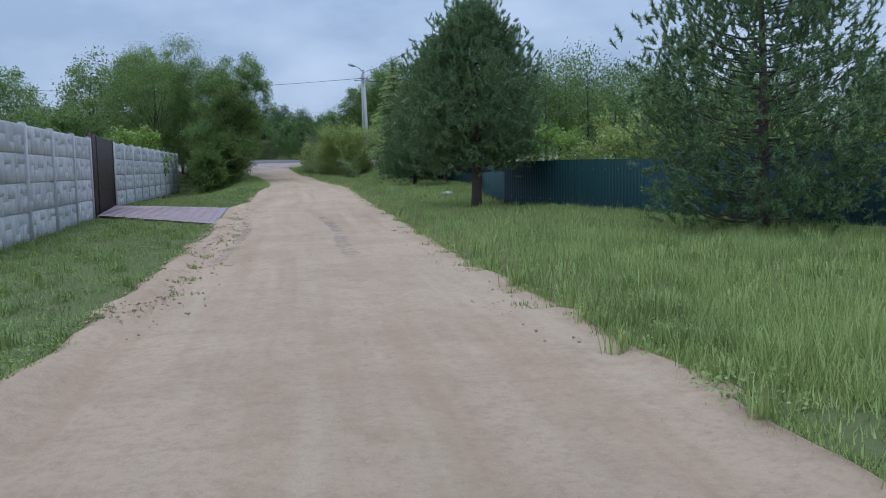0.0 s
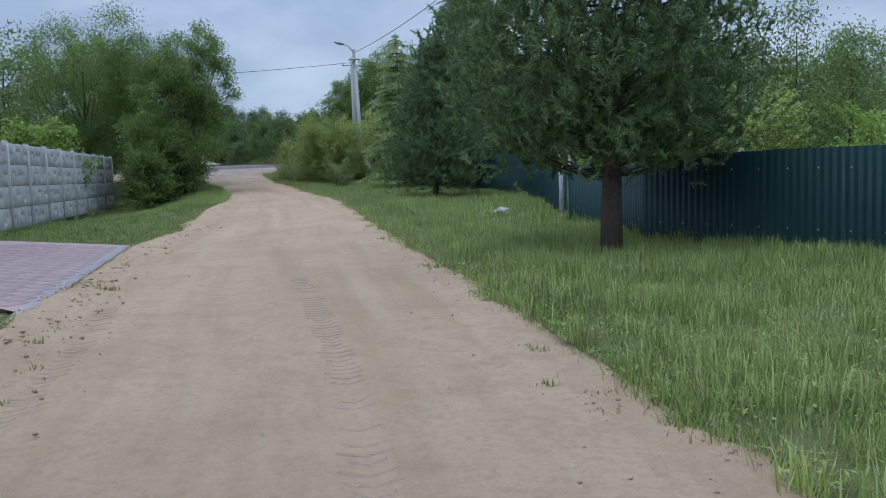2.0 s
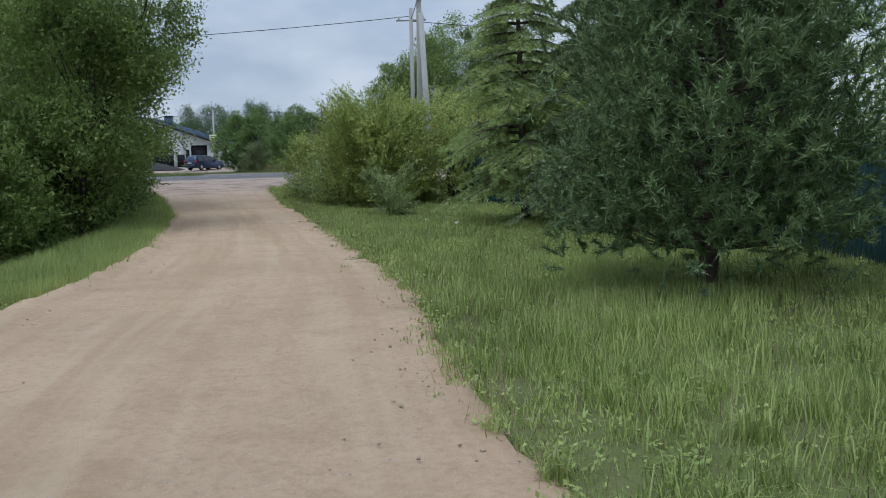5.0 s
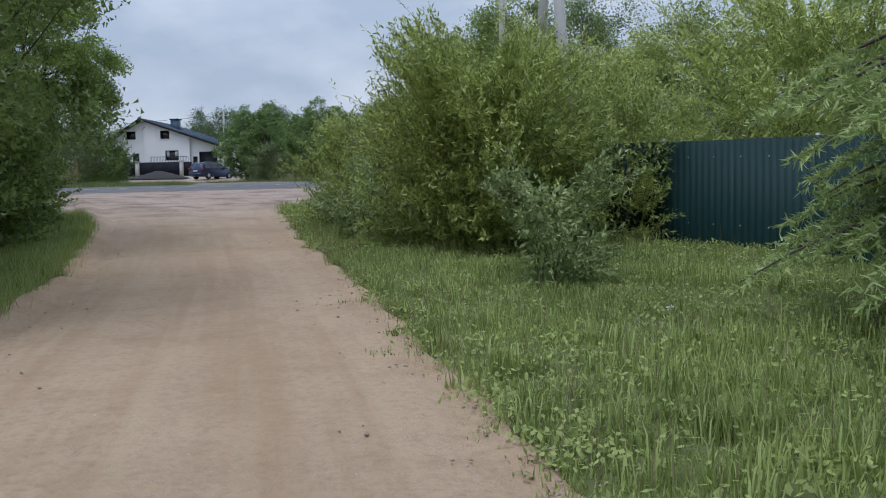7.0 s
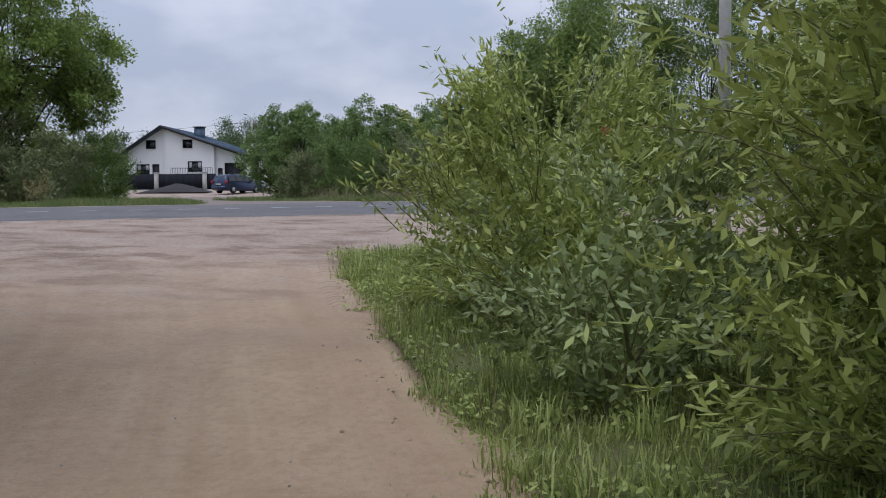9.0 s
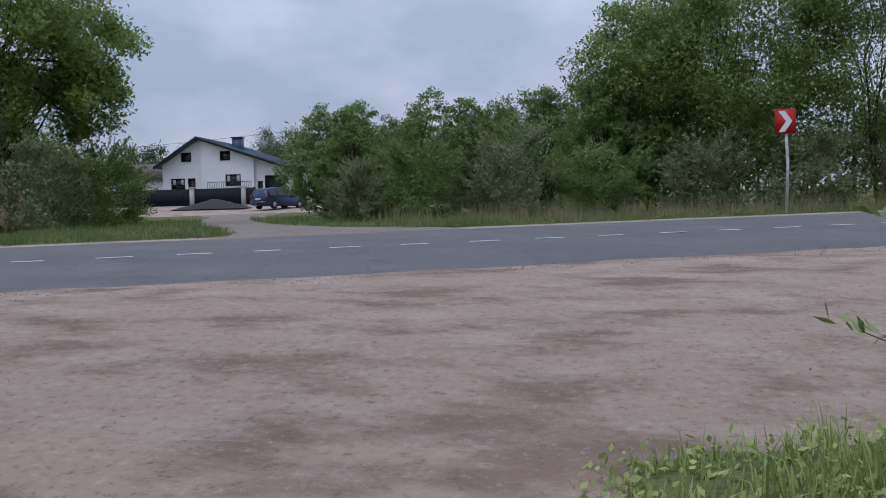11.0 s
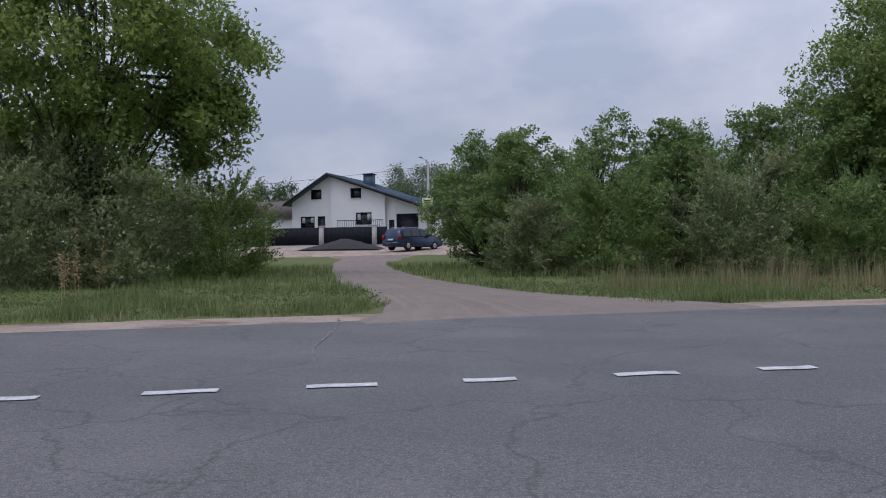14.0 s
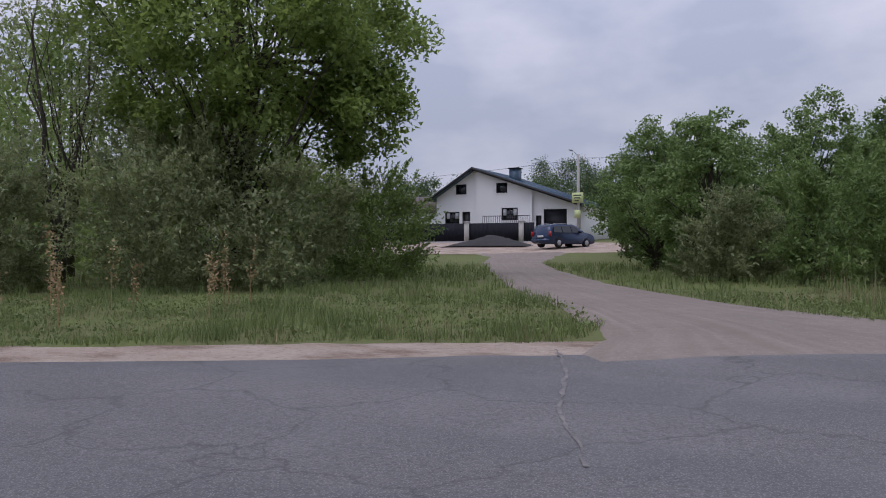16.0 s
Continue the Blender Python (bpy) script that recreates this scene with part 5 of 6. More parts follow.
# front wall in upright strips, cut round the openings, under the two roof slopes
front = Geo()
cuts = sorted({0.0, HW, RX, 4.0, 9.2, *[o[0] for o in openings], *[o[1] for o in openings]})
for a, b in zip(cuts[:-1], cuts[1:]):
    y0 = 0.25 if a < 4.0 else (0.0 if a < 9.2 else 0.3)
    holes = sorted([(o[2], o[3]) for o in openings if o[0] <= a + 1e-6 and o[1] >= b - 1e-6])
    z = -0.3
    for lo, hi in holes + [(99, 99)]:
        ta, tb = (min(lo, roof_z(a) - 0.05), min(lo, roof_z(b) - 0.05))
        if ta - z > 0.01:
            front.add([(a, y0, z), (b, y0, z), (b, y0, tb), (a, y0, ta), (a, y0 + 0.3, z), (b, y0 + 0.3, z), (b, y0 + 0.3, tb), (a, y0 + 0.3, ta)],
                      [(0, 1, 2, 3), (7, 6, 5, 4)])
        z = hi
part("front_wall", front, STUCCO, house)
for x in (0.0, HW - 0.3):
    zz = roof_z(x + 0.15) - 0.1
    part("side_wall", Geo().box((x, 0.6, -0.3), (x + 0.3, HD, zz)), STUCCO, house)
back = Geo()
for a, b in ((0, RX), (RX, HW)):
    back.add([(a, HD, -0.3), (b, HD, -0.3), (b, HD, roof_z(b) - 0.05), (a, HD, roof_z(a) - 0.05)], [(3, 2, 1, 0)])
part("back_wall", back, STUCCO, house)
for a, b in ((-0.55, RX), (RX, HW + 0.75)):
    g = Geo()
    za, zb = roof_z(a), roof_z(b)
    y0, y1 = -0.55, HD + 0.5
    g.add([(a, y0, za), (b, y0, zb), (b, y1, zb), (a, y1, za), (a, y0, za + 0.14), (b, y0, zb + 0.14), (b, y1, zb + 0.14), (a, y1, za + 0.14)],
          [(3, 2, 1, 0), (4, 5, 6, 7), (0, 1, 5, 4), (1, 2, 6, 5), (2, 3, 7, 6), (3, 0, 4, 7)])
    roof = part("roof", g, ROOF, house)
    seams = Geo()
    for k in range(int((y1 - y0) / 0.55)):
        y = y0 + 0.3 + 0.55 * k
        seams.tube([(a, y, za + 0.15), (b, y, zb + 0.15)], [0.02, 0.02], 4)
    part("seams", seams, ROOF, roof)
    part("fascia", Geo().add([(a, y0 - 0.02, za - 0.1), (b, y0 - 0.02, zb - 0.1), (b, y0 - 0.02, zb + 0.16), (a, y0 - 0.02, za + 0.16), (a, y0, za - 0.1), (b, y0, zb - 0.1), (b, y0, zb + 0.16), (a, y0, za + 0.16)],
         [(0, 1, 2, 3), (7, 6, 5, 4), (3, 2, 6, 7), (0, 4, 5, 1)]), DARK_TRIM, roof)
ch = part("chimney", Geo().box((5.95, 3.0, 4.9), (6.8, 3.9, 6.6)), ROOF, house)
part("cap", Geo().box((5.85, 2.9, 6.6), (6.9, 4.0, 6.68)), DARK_TRIM, ch)
for a, b, lo, hi, kind in openings:
    y0 = 0.25 if a < 4.0 else (0.0 if a < 9.2 else 0.3)
    w = part({"w": "window", "d": "door", "g": "garage_door"}[kind], Geo().box((a, y0 + 0.12, lo), (b, y0 + 0.16, hi)), GLASS if kind == "w" else DARK_TRIM, house)
    fr = Geo().box((a, y0 + 0.05, lo), (a + 0.07, y0 + 0.14, hi)).box((b - 0.07, y0 + 0.05, lo), (b, y0 + 0.14, hi)).box((a, y0 + 0.05, hi - 0.07), (b, y0 + 0.14, hi)).box((a, y0 + 0.05, lo), (b, y0 + 0.14, lo + 0.07))
    if kind == "w" and b - a > 1.2:
        fr.box(((a + b) / 2 - 0.035, y0 + 0.05, lo), ((a + b) / 2 + 0.035, y0 + 0.14, hi))
        for c in (a + 0.12, b - 0.42):
            part("curtain", Geo().box((c, y0 + 0.09, lo + 0.45), (c + 0.3, y0 + 0.115, hi - 0.1)), CURTAIN, w)
    if kind == "g":
        for k in range(1, 5):
            z = lo + (hi - lo) * k / 5
            fr.box((a, y0 + 0.11, z - 0.01), (b, y0 + 0.125, z + 0.01))
    part("window_frame" if kind == "w" else "door_frame", fr, DARK_TRIM, w)
    if kind == "w":
        part("sill", Geo().box((a - 0.05, y0 - 0.08, lo - 0.05), (b + 0.05, y0 + 0.1, lo)), STUCCO, w)
rl = Geo()
for k in range(26):
    x = 5.2 + 4.3 * k / 25
    rl.box((x - 0.015, -1.4, 0.9), (x + 0.015, -1.37, 2.15))
rl.box((5.2, -1.41, 2.12), (9.5, -1.36, 2.17))
part("terrace", Geo().box((5.2, -1.45, -0.3), (9.5, 0.0, 1.0)), STUCCO, house)
part("railing", rl, DARK_TRIM, house)
part("gutter", Geo().tube([(13.1, 0.1, 3.3), (13.1, 0.1, 0.2)], [0.05, 0.05], 6), SIGN_WHITE, house)

nb_house = thing("house", (-63.5, 152.0, float(land(-58, 152)) - 0.1), "low house with a brown-grey roof behind the white house", "house")
part("wall", Geo().box((0, 0, -0.3), (8.6, 7.0, 3.0)), STUCCO, nb_house)
part("roof", Geo().add([(-0.5, -0.5, 2.9), (9.1, -0.5, 2.9), (9.1, 7.5, 2.9), (-0.5, 7.5, 2.9), (-0.5, 3.5, 4.9), (9.1, 3.5, 4.9)], [(0, 1, 5, 4), (2, 3, 4, 5), (3, 2, 1, 0)], [(1, 2, 5), (3, 0, 4)]), BROWN_ROOF, nb_house)

yard_fence = thing("yard_fence", (-56.0, 136.1, 0.1 + float(rise(136))), "dark steel fence with pale stone posts before the house", "fence")
for a, b in ((0.0, 5.0), (5.2, 10.25), (10.65, 15.2), (15.2, 16.4)):
    g = Geo()
    n = round((b - a) / 0.12)
    for i in range(n):
        xa, xb = a + (b - a) * i / n, a + (b - a) * (i + 1) / n
        g.box((xa, -0.015, 0.1), (xa + (xb - xa) * 0.8, 0.01, 1.6)).box((xa + (xb - xa) * 0.8, -0.002, 0.1), (xb, 0.002, 1.6))
    tagged(part("panel", g, FENCE_DARK, yard_fence), kind="stuff")
part("plinth", Geo().box((0, -0.1, -0.2), (16.4, 0.1, 0.09)), KERB, yard_fence)
for x in (10.44, 15.3):
    p = part("post", Geo().box((x - 0.19, -0.19, -0.2), (x + 0.19, 0.19, 1.68)), STONE, yard_fence)
    part("cap", Geo().add([(x - 0.25, -0.25, 1.68), (x + 0.25, -0.25, 1.68), (x + 0.25, 0.25, 1.68), (x - 0.25, 0.25, 1.68), (x - 0.22, -0.22, 1.76), (x + 0.22, -0.22, 1.76), (x + 0.22, 0.22, 1.76), (x - 0.22, 0.22, 1.76)],
         [(0, 1, 5, 4), (1, 2, 6, 5), (2, 3, 7, 6), (3, 0, 4, 7), (4, 5, 6, 7), (3, 2, 1, 0)]), KERB, p)

pile = thing("gravel_pile", (-40.2, 128.2, float(land(-40.2, 128.2)) + 0.02), "low dark heap of gravel before the fence", "gravel pile")
r = np.random.default_rng(9)
g = Geo()
U, V = np.meshgrid(np.linspace(-1, 1, 29), np.linspace(-1, 1, 19))
d = np.sqrt(U ** 2 + V ** 2)
Z = 0.68 * np.clip(1 - d, 0, 1) ** 0.65 * (1 + 0.25 * np.sin(3.1 * U + 1) * np.cos(2 * V)) + 0.03 * r.normal(size=U.shape) * (d < 0.95)
i = np.arange(18 * 29).reshape(18, 29)[:, :-1].ravel()
g.add(np.stack([U * 3.3, V * 1.9, Z], -1), np.stack([i, i + 1, i + 30, i + 29], -1))
part("mound", g, SOIL, pile)

# lamp post with a board on it
lp = straight_pole((-35.5, 134.6), 6.8, "grey concrete street-lamp pole with a lime notice board", r0=0.13, r1=0.09, lamp=(-0.45, -0.1), name="street_lamp")
nb = part("notice_board", Geo().box((-0.45, -0.22, 3.05), (0.45, -0.18, 3.85)), SIGN_LIME, lp)
for k in range(3):
    part("text_bar", Geo().box((-0.32 + 0.05 * k, -0.228, 3.6 - 0.2 * k), (0.3 - 0.1 * k, -0.222, 3.68 - 0.2 * k)), FENCE_GREEN, nb)
part("meter_box", Geo().box((-0.22, -0.3, 1.9), (0.22, -0.12, 2.5)), SIGN_LIME, lp)


def estate_car(at, turn):
    """An estate car seen from behind and its side."""
    car = thing("car", at, "dark blue estate car parked before the fence", "car", turn=turn)
    L, W = 4.35, 1.72
    prof = [(-2.15, 0.32), (-2.17, 0.62), (-2.12, 0.92), (-1.98, 1.30), (-1.80, 1.48), (-1.2, 1.535), (0.2, 1.52), (0.62, 1.40), (1.12, 1.02), (1.75, 0.90), (2.08, 0.74), (2.16, 0.5), (2.14, 0.3), (1.8, 0.22), (-1.8, 0.22)]
    g = Geo()
    v, ny = [], 5
    half = lambda z: (W / 2) * (1.0 if z < 0.92 else 1.0 - 0.26 * (z - 0.92) / 0.6)
    for k in (-1.0, -0.94, 0.94, 1.0):
        for x, z in prof:
            inset = 0.05 if abs(k) == 1.0 else 0.0
            v.append((x * (1 - inset * 0.4), half(z) * k, z if inset == 0 else z - 0.03 * (z > 1.2)))
    n = len(prof)
    q = [(j * n + i, j * n + (i + 1) % n, (j + 1) * n + (i + 1) % n, (j + 1) * n + i) for j in range(3) for i in range(n)]
    g.add(v, q)
    t = [(0, i + 1, i) for i in range(1, n - 1)] + [(3 * n, 3 * n + i, 3 * n + i + 1) for i in range(1, n - 1)]
    g.t.append(np.array(t))
    body = part("body", g, CAR_BLUE, car)
    for s in (-1, 1):
        for a in ([(-1.78, 0.98), (-1.68, 1.36), (-1.02, 1.42), (-0.98, 0.98)], [(-0.92, 0.98), (-0.96, 1.42), (-0.12, 1.42), (-0.1, 0.98)], [(-0.04, 0.98), (-0.06, 1.42), (0.35, 1.38), (0.92, 0.98)]):
            part("side_window", Geo().add([(x, s * (half(z) + 0.012), z) for x, z in a], [(0, 1, 2, 3) if s > 0 else (3, 2, 1, 0)]), GLASS, car)
        part("roof_rail", Geo().tube([(-1.6, s * 0.56, 1.52), (-1.5, s * 0.56, 1.58), (0.1, s * 0.56, 1.57), (0.2, s * 0.56, 1.52)], [0.018] * 4, 6), STEEL, car)
        part("mirror", Geo().box((0.62, s * 0.83, 0.98), (0.78, s * 1.0, 1.12)), CAR_BLUE, car)
        part("tail_light", Geo().box((-2.165, s * 0.8 - 0.1, 0.72), (-2.06, s * 0.8 + 0.06, 1.05)), LAMP_RED, car)
        part("headlight", Geo().box((2.0, s * 0.66 - 0.17, 0.62), (2.12, s * 0.66 + 0.14, 0.78)), LAMP_CLEAR, car)
        for x in (-1.32, 1.33):
            ww = part("wheel", Geo().tube([(x, s * 0.66, 0.31), (x, s * 0.70, 0.31), (x, s * 0.86, 0.31), (x, s * 0.875, 0.31)], [0.27, 0.315, 0.315, 0.27], 20), TYRE, car)
            part("rim", Geo().tube([(x, s * 0.86, 0.31), (x, s * 0.882, 0.31)], [0.2, 0.17], 14), RIM, ww)
    part("rear_window", Geo().add([(-2.09, -0.66, 1.0), (-2.09, 0.66, 1.0), (-1.92, 0.58, 1.38), (-1.92, -0.58, 1.38)], [(3, 2, 1, 0)]), GLASS, car)
    part("windscreen", Geo().add([(0.66, -0.6, 1.40), (0.66, 0.6, 1.40), (1.13, 0.7, 1.04), (1.13, -0.7, 1.04)], [(3, 2, 1, 0)]), GLASS, car)
    part("rear_bumper", Geo().box((-2.24, -0.8, 0.34), (-2.1, 0.8, 0.56)), CAR_BLUE, car)
    part("number_plate", Geo().box((-2.2, -0.26, 0.66), (-2.165, 0.26, 0.78)), PLATE, car)
    return car


estate_car((-33.9, 125.8, float(land(-33.9, 125.8)) + 0.06), 64)
for x in (-31.8, -30.6):
    p = thing("gate_post", (x, 134.0, 0.1 + float(rise(134))), "pale brick gate post beside the parked car", "post")
    part("shaft", Geo().box((-0.2, -0.2, -0.2), (0.2, 0.2, 1.7)), STONE, p)
    part("cap", Geo().box((-0.25, -0.25, 1.7), (0.25, 0.25, 1.78)), KERB, p)

# chevron sign on the bend
cs_ = thing("chevron_sign", (-6.9, 84.2, float(land(-6.9, 84.2))), "red and white chevron sign on a thin spotted post", "road sign", turn=-16)
part("post", Geo().tube([(0, 0, -0.3), (0.05, 0, 1.2), (0, 0, 2.3)], [0.035] * 3, 8), WHITE_PAINT, cs_)
board = part("board", Geo().box((-0.23, -0.06, 1.92), (0.23, -0.035, 2.5)), SIGN_RED, cs_)
part("chevron", Geo().add([(-0.15, -0.064, 2.46), (-0.01, -0.064, 2.46), (0.16, -0.064, 2.21), (-0.01, -0.064, 1.96), (-0.15, -0.064, 1.96), (0.02, -0.064, 2.21)], [(5, 2, 1, 0), (4, 3, 2, 5)]), SIGN_WHITE, board)


# ---- grass ----
def grass(name, x, y, height, width, mat, label, seed, lean=0.5):
    r = np.random.default_rng(seed)
    n = len(x)
    p = np.stack([x, y, land(x, y) - 0.02], -1)
    a = r.uniform(0, 2 * np.pi, n)
    d = np.stack([np.cos(a), np.sin(a), np.zeros(n)], -1)
    s = np.stack([-np.sin(a), np.cos(a), np.zeros(n)], -1)
    H = (height * r.uniform(0.45, 1.15, n))[:, None]
    W = (width * r.uniform(0.7, 1.3, n))[:, None]
    up = np.array([0, 0, 1.0])
    k = lean * r.uniform(0.2, 1.0, (n, 1))
    tip = p + d * H * k + up * H * (1 - 0.25 * k)
    v = np.stack([p - s * W / 2, p + s * W / 2, tip], 1).reshape(-1, 3)
    g = Geo().add(v, tris=np.arange(n * 3).reshape(n, 3))
    return tagged(part(name, g, mat), label, "grass", kind="stuff")


def in_entrance(x, y):
    return (y > 26.6 - 0.935 * (x + 10.0)) & (y < 32.9 - 0.63 * (x + 11.95)) & (x < -5.0)


def verge(seed, count, y0, y1, side, reach, tufts=14, power=1.6):
    """Spots of tufts from the lane's edge outwards."""
    r = np.random.default_rng(seed)
    m = count // tufts
    y = r.uniform(y0, y1, m)
    o = reach * r.uniform(0, 1, m) ** power
    edge = np.interp(y, RIGHT_Y, RIGHT_X) if side > 0 else np.interp(y, LEFT_Y, LEFT_X)
    rag = rough2(y, y * 0 + side * 9.0, 0.9, 0.35)
    x = edge + side * (o - 0.12) + rag * (o > 0.3)
    x, y = np.repeat(x, tufts) + r.normal(0, 0.07, m * tufts), np.repeat(y, tufts) + r.normal(0, 0.07, m * tufts)
    keep = (off_road(x, y) < (-8.6 if side > 0 else -9.5)) & ~in_entrance(x, y)
    if side < 0:
        fence_x = np.interp(y, [14.1, 26.35, 33, 54.2, 60], [-7.0, -10.05, -12.0, -16.55, -21])
        keep &= x > fence_x + 0.1
    return x[keep], y[keep]


def blade(x, y, full, scale):
    """Grass stands lower beside the lane and in trodden patches."""
    out = x - np.interp(y, RIGHT_Y, RIGHT_X)
    tall = np.clip(0.5 + out / 1.8, 0.5, 1.0)
    return tall * (full + scale * np.clip(rough2(x, y, 0.8, 2.0), -0.6, 1)) * np.where((y > 30) & (y < 38), 0.65, np.where(y > 45, 0.68, 1.0))


def tufts(x, y, size, blades, mat, label, seed):
    """Single clumps of long blades that arch outwards."""
    r = np.random.default_rng(seed)
    n = len(x) * blades
    k = np.repeat(r.uniform(0.6, 1.25, len(x)), blades)
    p = np.stack([np.repeat(x, blades), np.repeat(y, blades)], -1) + r.normal(0, 0.05, (n, 2))
    p = np.concatenate([p, (land(p[:, 0], p[:, 1]) - 0.02)[:, None]], 1)
    a = r.uniform(0, 2 * np.pi, n)
    d = np.stack([np.cos(a), np.sin(a), 0 * a], -1)
    s = np.stack([-np.sin(a), np.cos(a), 0 * a], -1) * 0.004 * r.uniform(0.7, 1.4, (n, 1))
    L = (size * k * r.uniform(0.5, 1.1, n))[:, None]
    o = r.uniform(0.1, 0.75, (n, 1))
    up = np.array([0, 0, 1.0])
    m = p + d * L * o * 0.35 + up * L * 0.6
    e = p + d * L * o * 0.95 + up * L * (0.95 - 0.55 * o)
    v = np.stack([p - s, p + s, m + s * 0.8, m - s * 0.8, e], 1).reshape(-1, 3)
    i = 5 * np.arange(n)[:, None]
    g = Geo().add(v, i + np.array([0, 1, 2, 3]), i + np.array([3, 2, 4]))
    return tagged(part("grass_tufts", g, mat), label, "grass", kind="stuff")


x, y = verge(321, 2000, 4, 36, 1, 6.0, tufts=2, power=1.0)
tufts(x, y, 0.31, 24, GRASS_TALL, "arching tufts of long grass in the verge", 51)
x, y = verge(322, 1300, 36, 66, 1, 5.0, tufts=2, power=1.0)
tufts(x, y, 0.28, 24, GRASS_TALL, "arching tufts of long grass in the verge", 52)
x, y = verge(323, 1300, 8, 58, -1, 4.5, tufts=3, power=1.0)
tufts(x, y, 0.2, 22, GRASS_SHORT, "small tufts of grass before the concrete fence", 53)
r = np.random.default_rng(54)
y = np.concatenate([r.uniform(9, 30, 140), r.uniform(9, 62, 140)])
x = np.concatenate([np.interp(y[:140], LEFT_Y, LEFT_X) + np.abs(r.normal(0, 0.35, 140)), np.interp(y[140:], RIGHT_Y, RIGHT_X) - np.abs(r.normal(0, 0.22, 140))])
tufts(x, y, 0.09, 34, GRASS_SHORT, "sparse grass growing in the sandy margin", 55)
x, y = verge(301, 260000, 1, 36, 1, 7.5, power=1.3)
grass("grass", x, y, blade(x, y, 0.19, 0.12), 0.011, GRASS_TALL, "tall bright green grass on the verge", 1, 0.7)
x, y = verge(302, 200000, 36, 68, 1, 7.0, power=1.3)
grass("grass", x, y, blade(x, y, 0.19, 0.12), 0.012, GRASS_TALL, "tall bright green grass on the verge", 2, 0.7)
x, y = verge(303, 130000, 1, 58, -1, 6.5, power=1.2)
grass("grass", x, y, 0.08 + 0.05 * rough2(x, y, 1.3, 1.0), 0.012, GRASS_SHORT, "short trodden grass before the concrete fence", 3, 0.8)
x, y = verge(304, 70000, 42, 66, -1, 3.5)
grass("grass", x, y, 0.26, 0.010, GRASS_TALL, "tall grass under the roadside trees", 4, 0.7)


def strip_grass(seed, count, u0, u1, v0, v1, power=1.0):
    r = np.random.default_rng(seed)
    m = count // 10
    u, v = r.uniform(u0, u1, m), v0 + (v1 - v0) * r.uniform(0, 1, m) ** power
    v = v + rough2(u, u * 0 + 5, 0.8, 0.3)
    u, v = np.repeat(u, 10) + r.normal(0, 0.08, m * 10), np.repeat(v, 10) + r.normal(0, 0.08, m * 10)
    x, y = along(u, v)
    tx = np.interp(y, [77.6, 79.3, 81.5, 86.8, 95.7, 106], [-15.9, -17.0, -18.6, -21.6, -25.7, -30])
    tw = np.interp(y, [77.6, 79.3, 81.5, 86.5], [2.7, 1.7, 1.25, 1.15])
    keep = np.abs(x - tx) > tw
    return x[keep], y[keep]


x, y = strip_grass(305, 120000, -22, 22, 5.1, 12.5, 1.4)
grass("grass", x, y, np.clip(0.12 + 0.3 * rough2(x, y, 0.7, 1.0), 0.035, 0.34), 0.012, GRASS_FAR, "tall green grass along the far side of the road", 5, 0.6)
x, y = strip_grass(306, 5000, 2, 24, 6.4, 9.5)
grass("dry_grass", x, y, 0.6 + 0.25 * rough2(x, y, 1.0, 1.0), 0.012, GRASS_DRY, "tall dry grass stalks below the thicket", 6, 0.3)
x, y = strip_grass(308, 9000, -22, 22, 5.1, 11.0)
grass("dry_grass", x, y, np.clip(0.14 + 0.25 * rough2(x, y, 1.1, 1.0), 0.04, 0.32), 0.01, GRASS_DRY, "patches of short dry grass along the road", 16, 0.7)
x, y = strip_grass(307, 26000, -24, 10, 12, 30)
grass("grass", x, y, 0.28, 0.02, GRASS_FAR, "rough grass beside the sandy track", 7, 0.6)


# sparse pale stalks above the verge
x, y = verge(311, 9000, 8, 66, 1, 6.0, tufts=5)
grass("grass_stalks", x, y, 0.42, 0.005, GRASS_DRY, "thin pale stalks above the grass", 8, 0.5)
x, y = verge(312, 5000, 8, 60, -1, 5.0, tufts=5)
grass("grass_stalks", x, y, 0.22, 0.005, GRASS_DRY, "thin pale stalks above the grass", 9, 0.5)


def docks(u0, u1, v0, v1, count, seed):
    """Rusty seed spikes on upright stalks."""
    r = np.random.default_rng(seed)
    g = Geo()
    u, v = r.uniform(u0, u1, count), r.uniform(v0, v1, count)
    x, y = along(u, v)
    for a, b in zip(x, y):
        z, h = float(land(a, b)), r.uniform(0.6, 1.15)
        s = r.uniform(0.35, 1.0, (60, 1))
        p = np.array([a, b, z]) + s * np.array([r.normal(0, 0.05), r.normal(0, 0.05), h]) + r.normal(size=(60, 3)) * 0.035
        q_, f_ = leaf_quads(r, p, 0.05, 0.03)
        g.add(q_, f_)
        g.tube([(a, b, z - 0.03), (a, b, z + h * 0.6)], [0.008, 0.005], 3, cap=False)
    return tagged(part("dock_plants", g, DOCK), "rusty brown dock stalks among roadside grass", "weeds", kind="stuff")


docks(-14, -5.5, 6.6, 9.4, 40, 71)


def weeds(x, y, size, mat, label, seed):
    """Low broad-leaved plants."""
    r = np.random.default_rng(seed)
    p = np.stack([x, y, land(x, y) + r.uniform(0.01, 0.09, len(x))], -1)
    v, q = leaf_quads(r, p, size, size * 0.6, up=0.8)
    return tagged(part("weeds", Geo().add(v, q), mat), label, "weeds", kind="stuff")


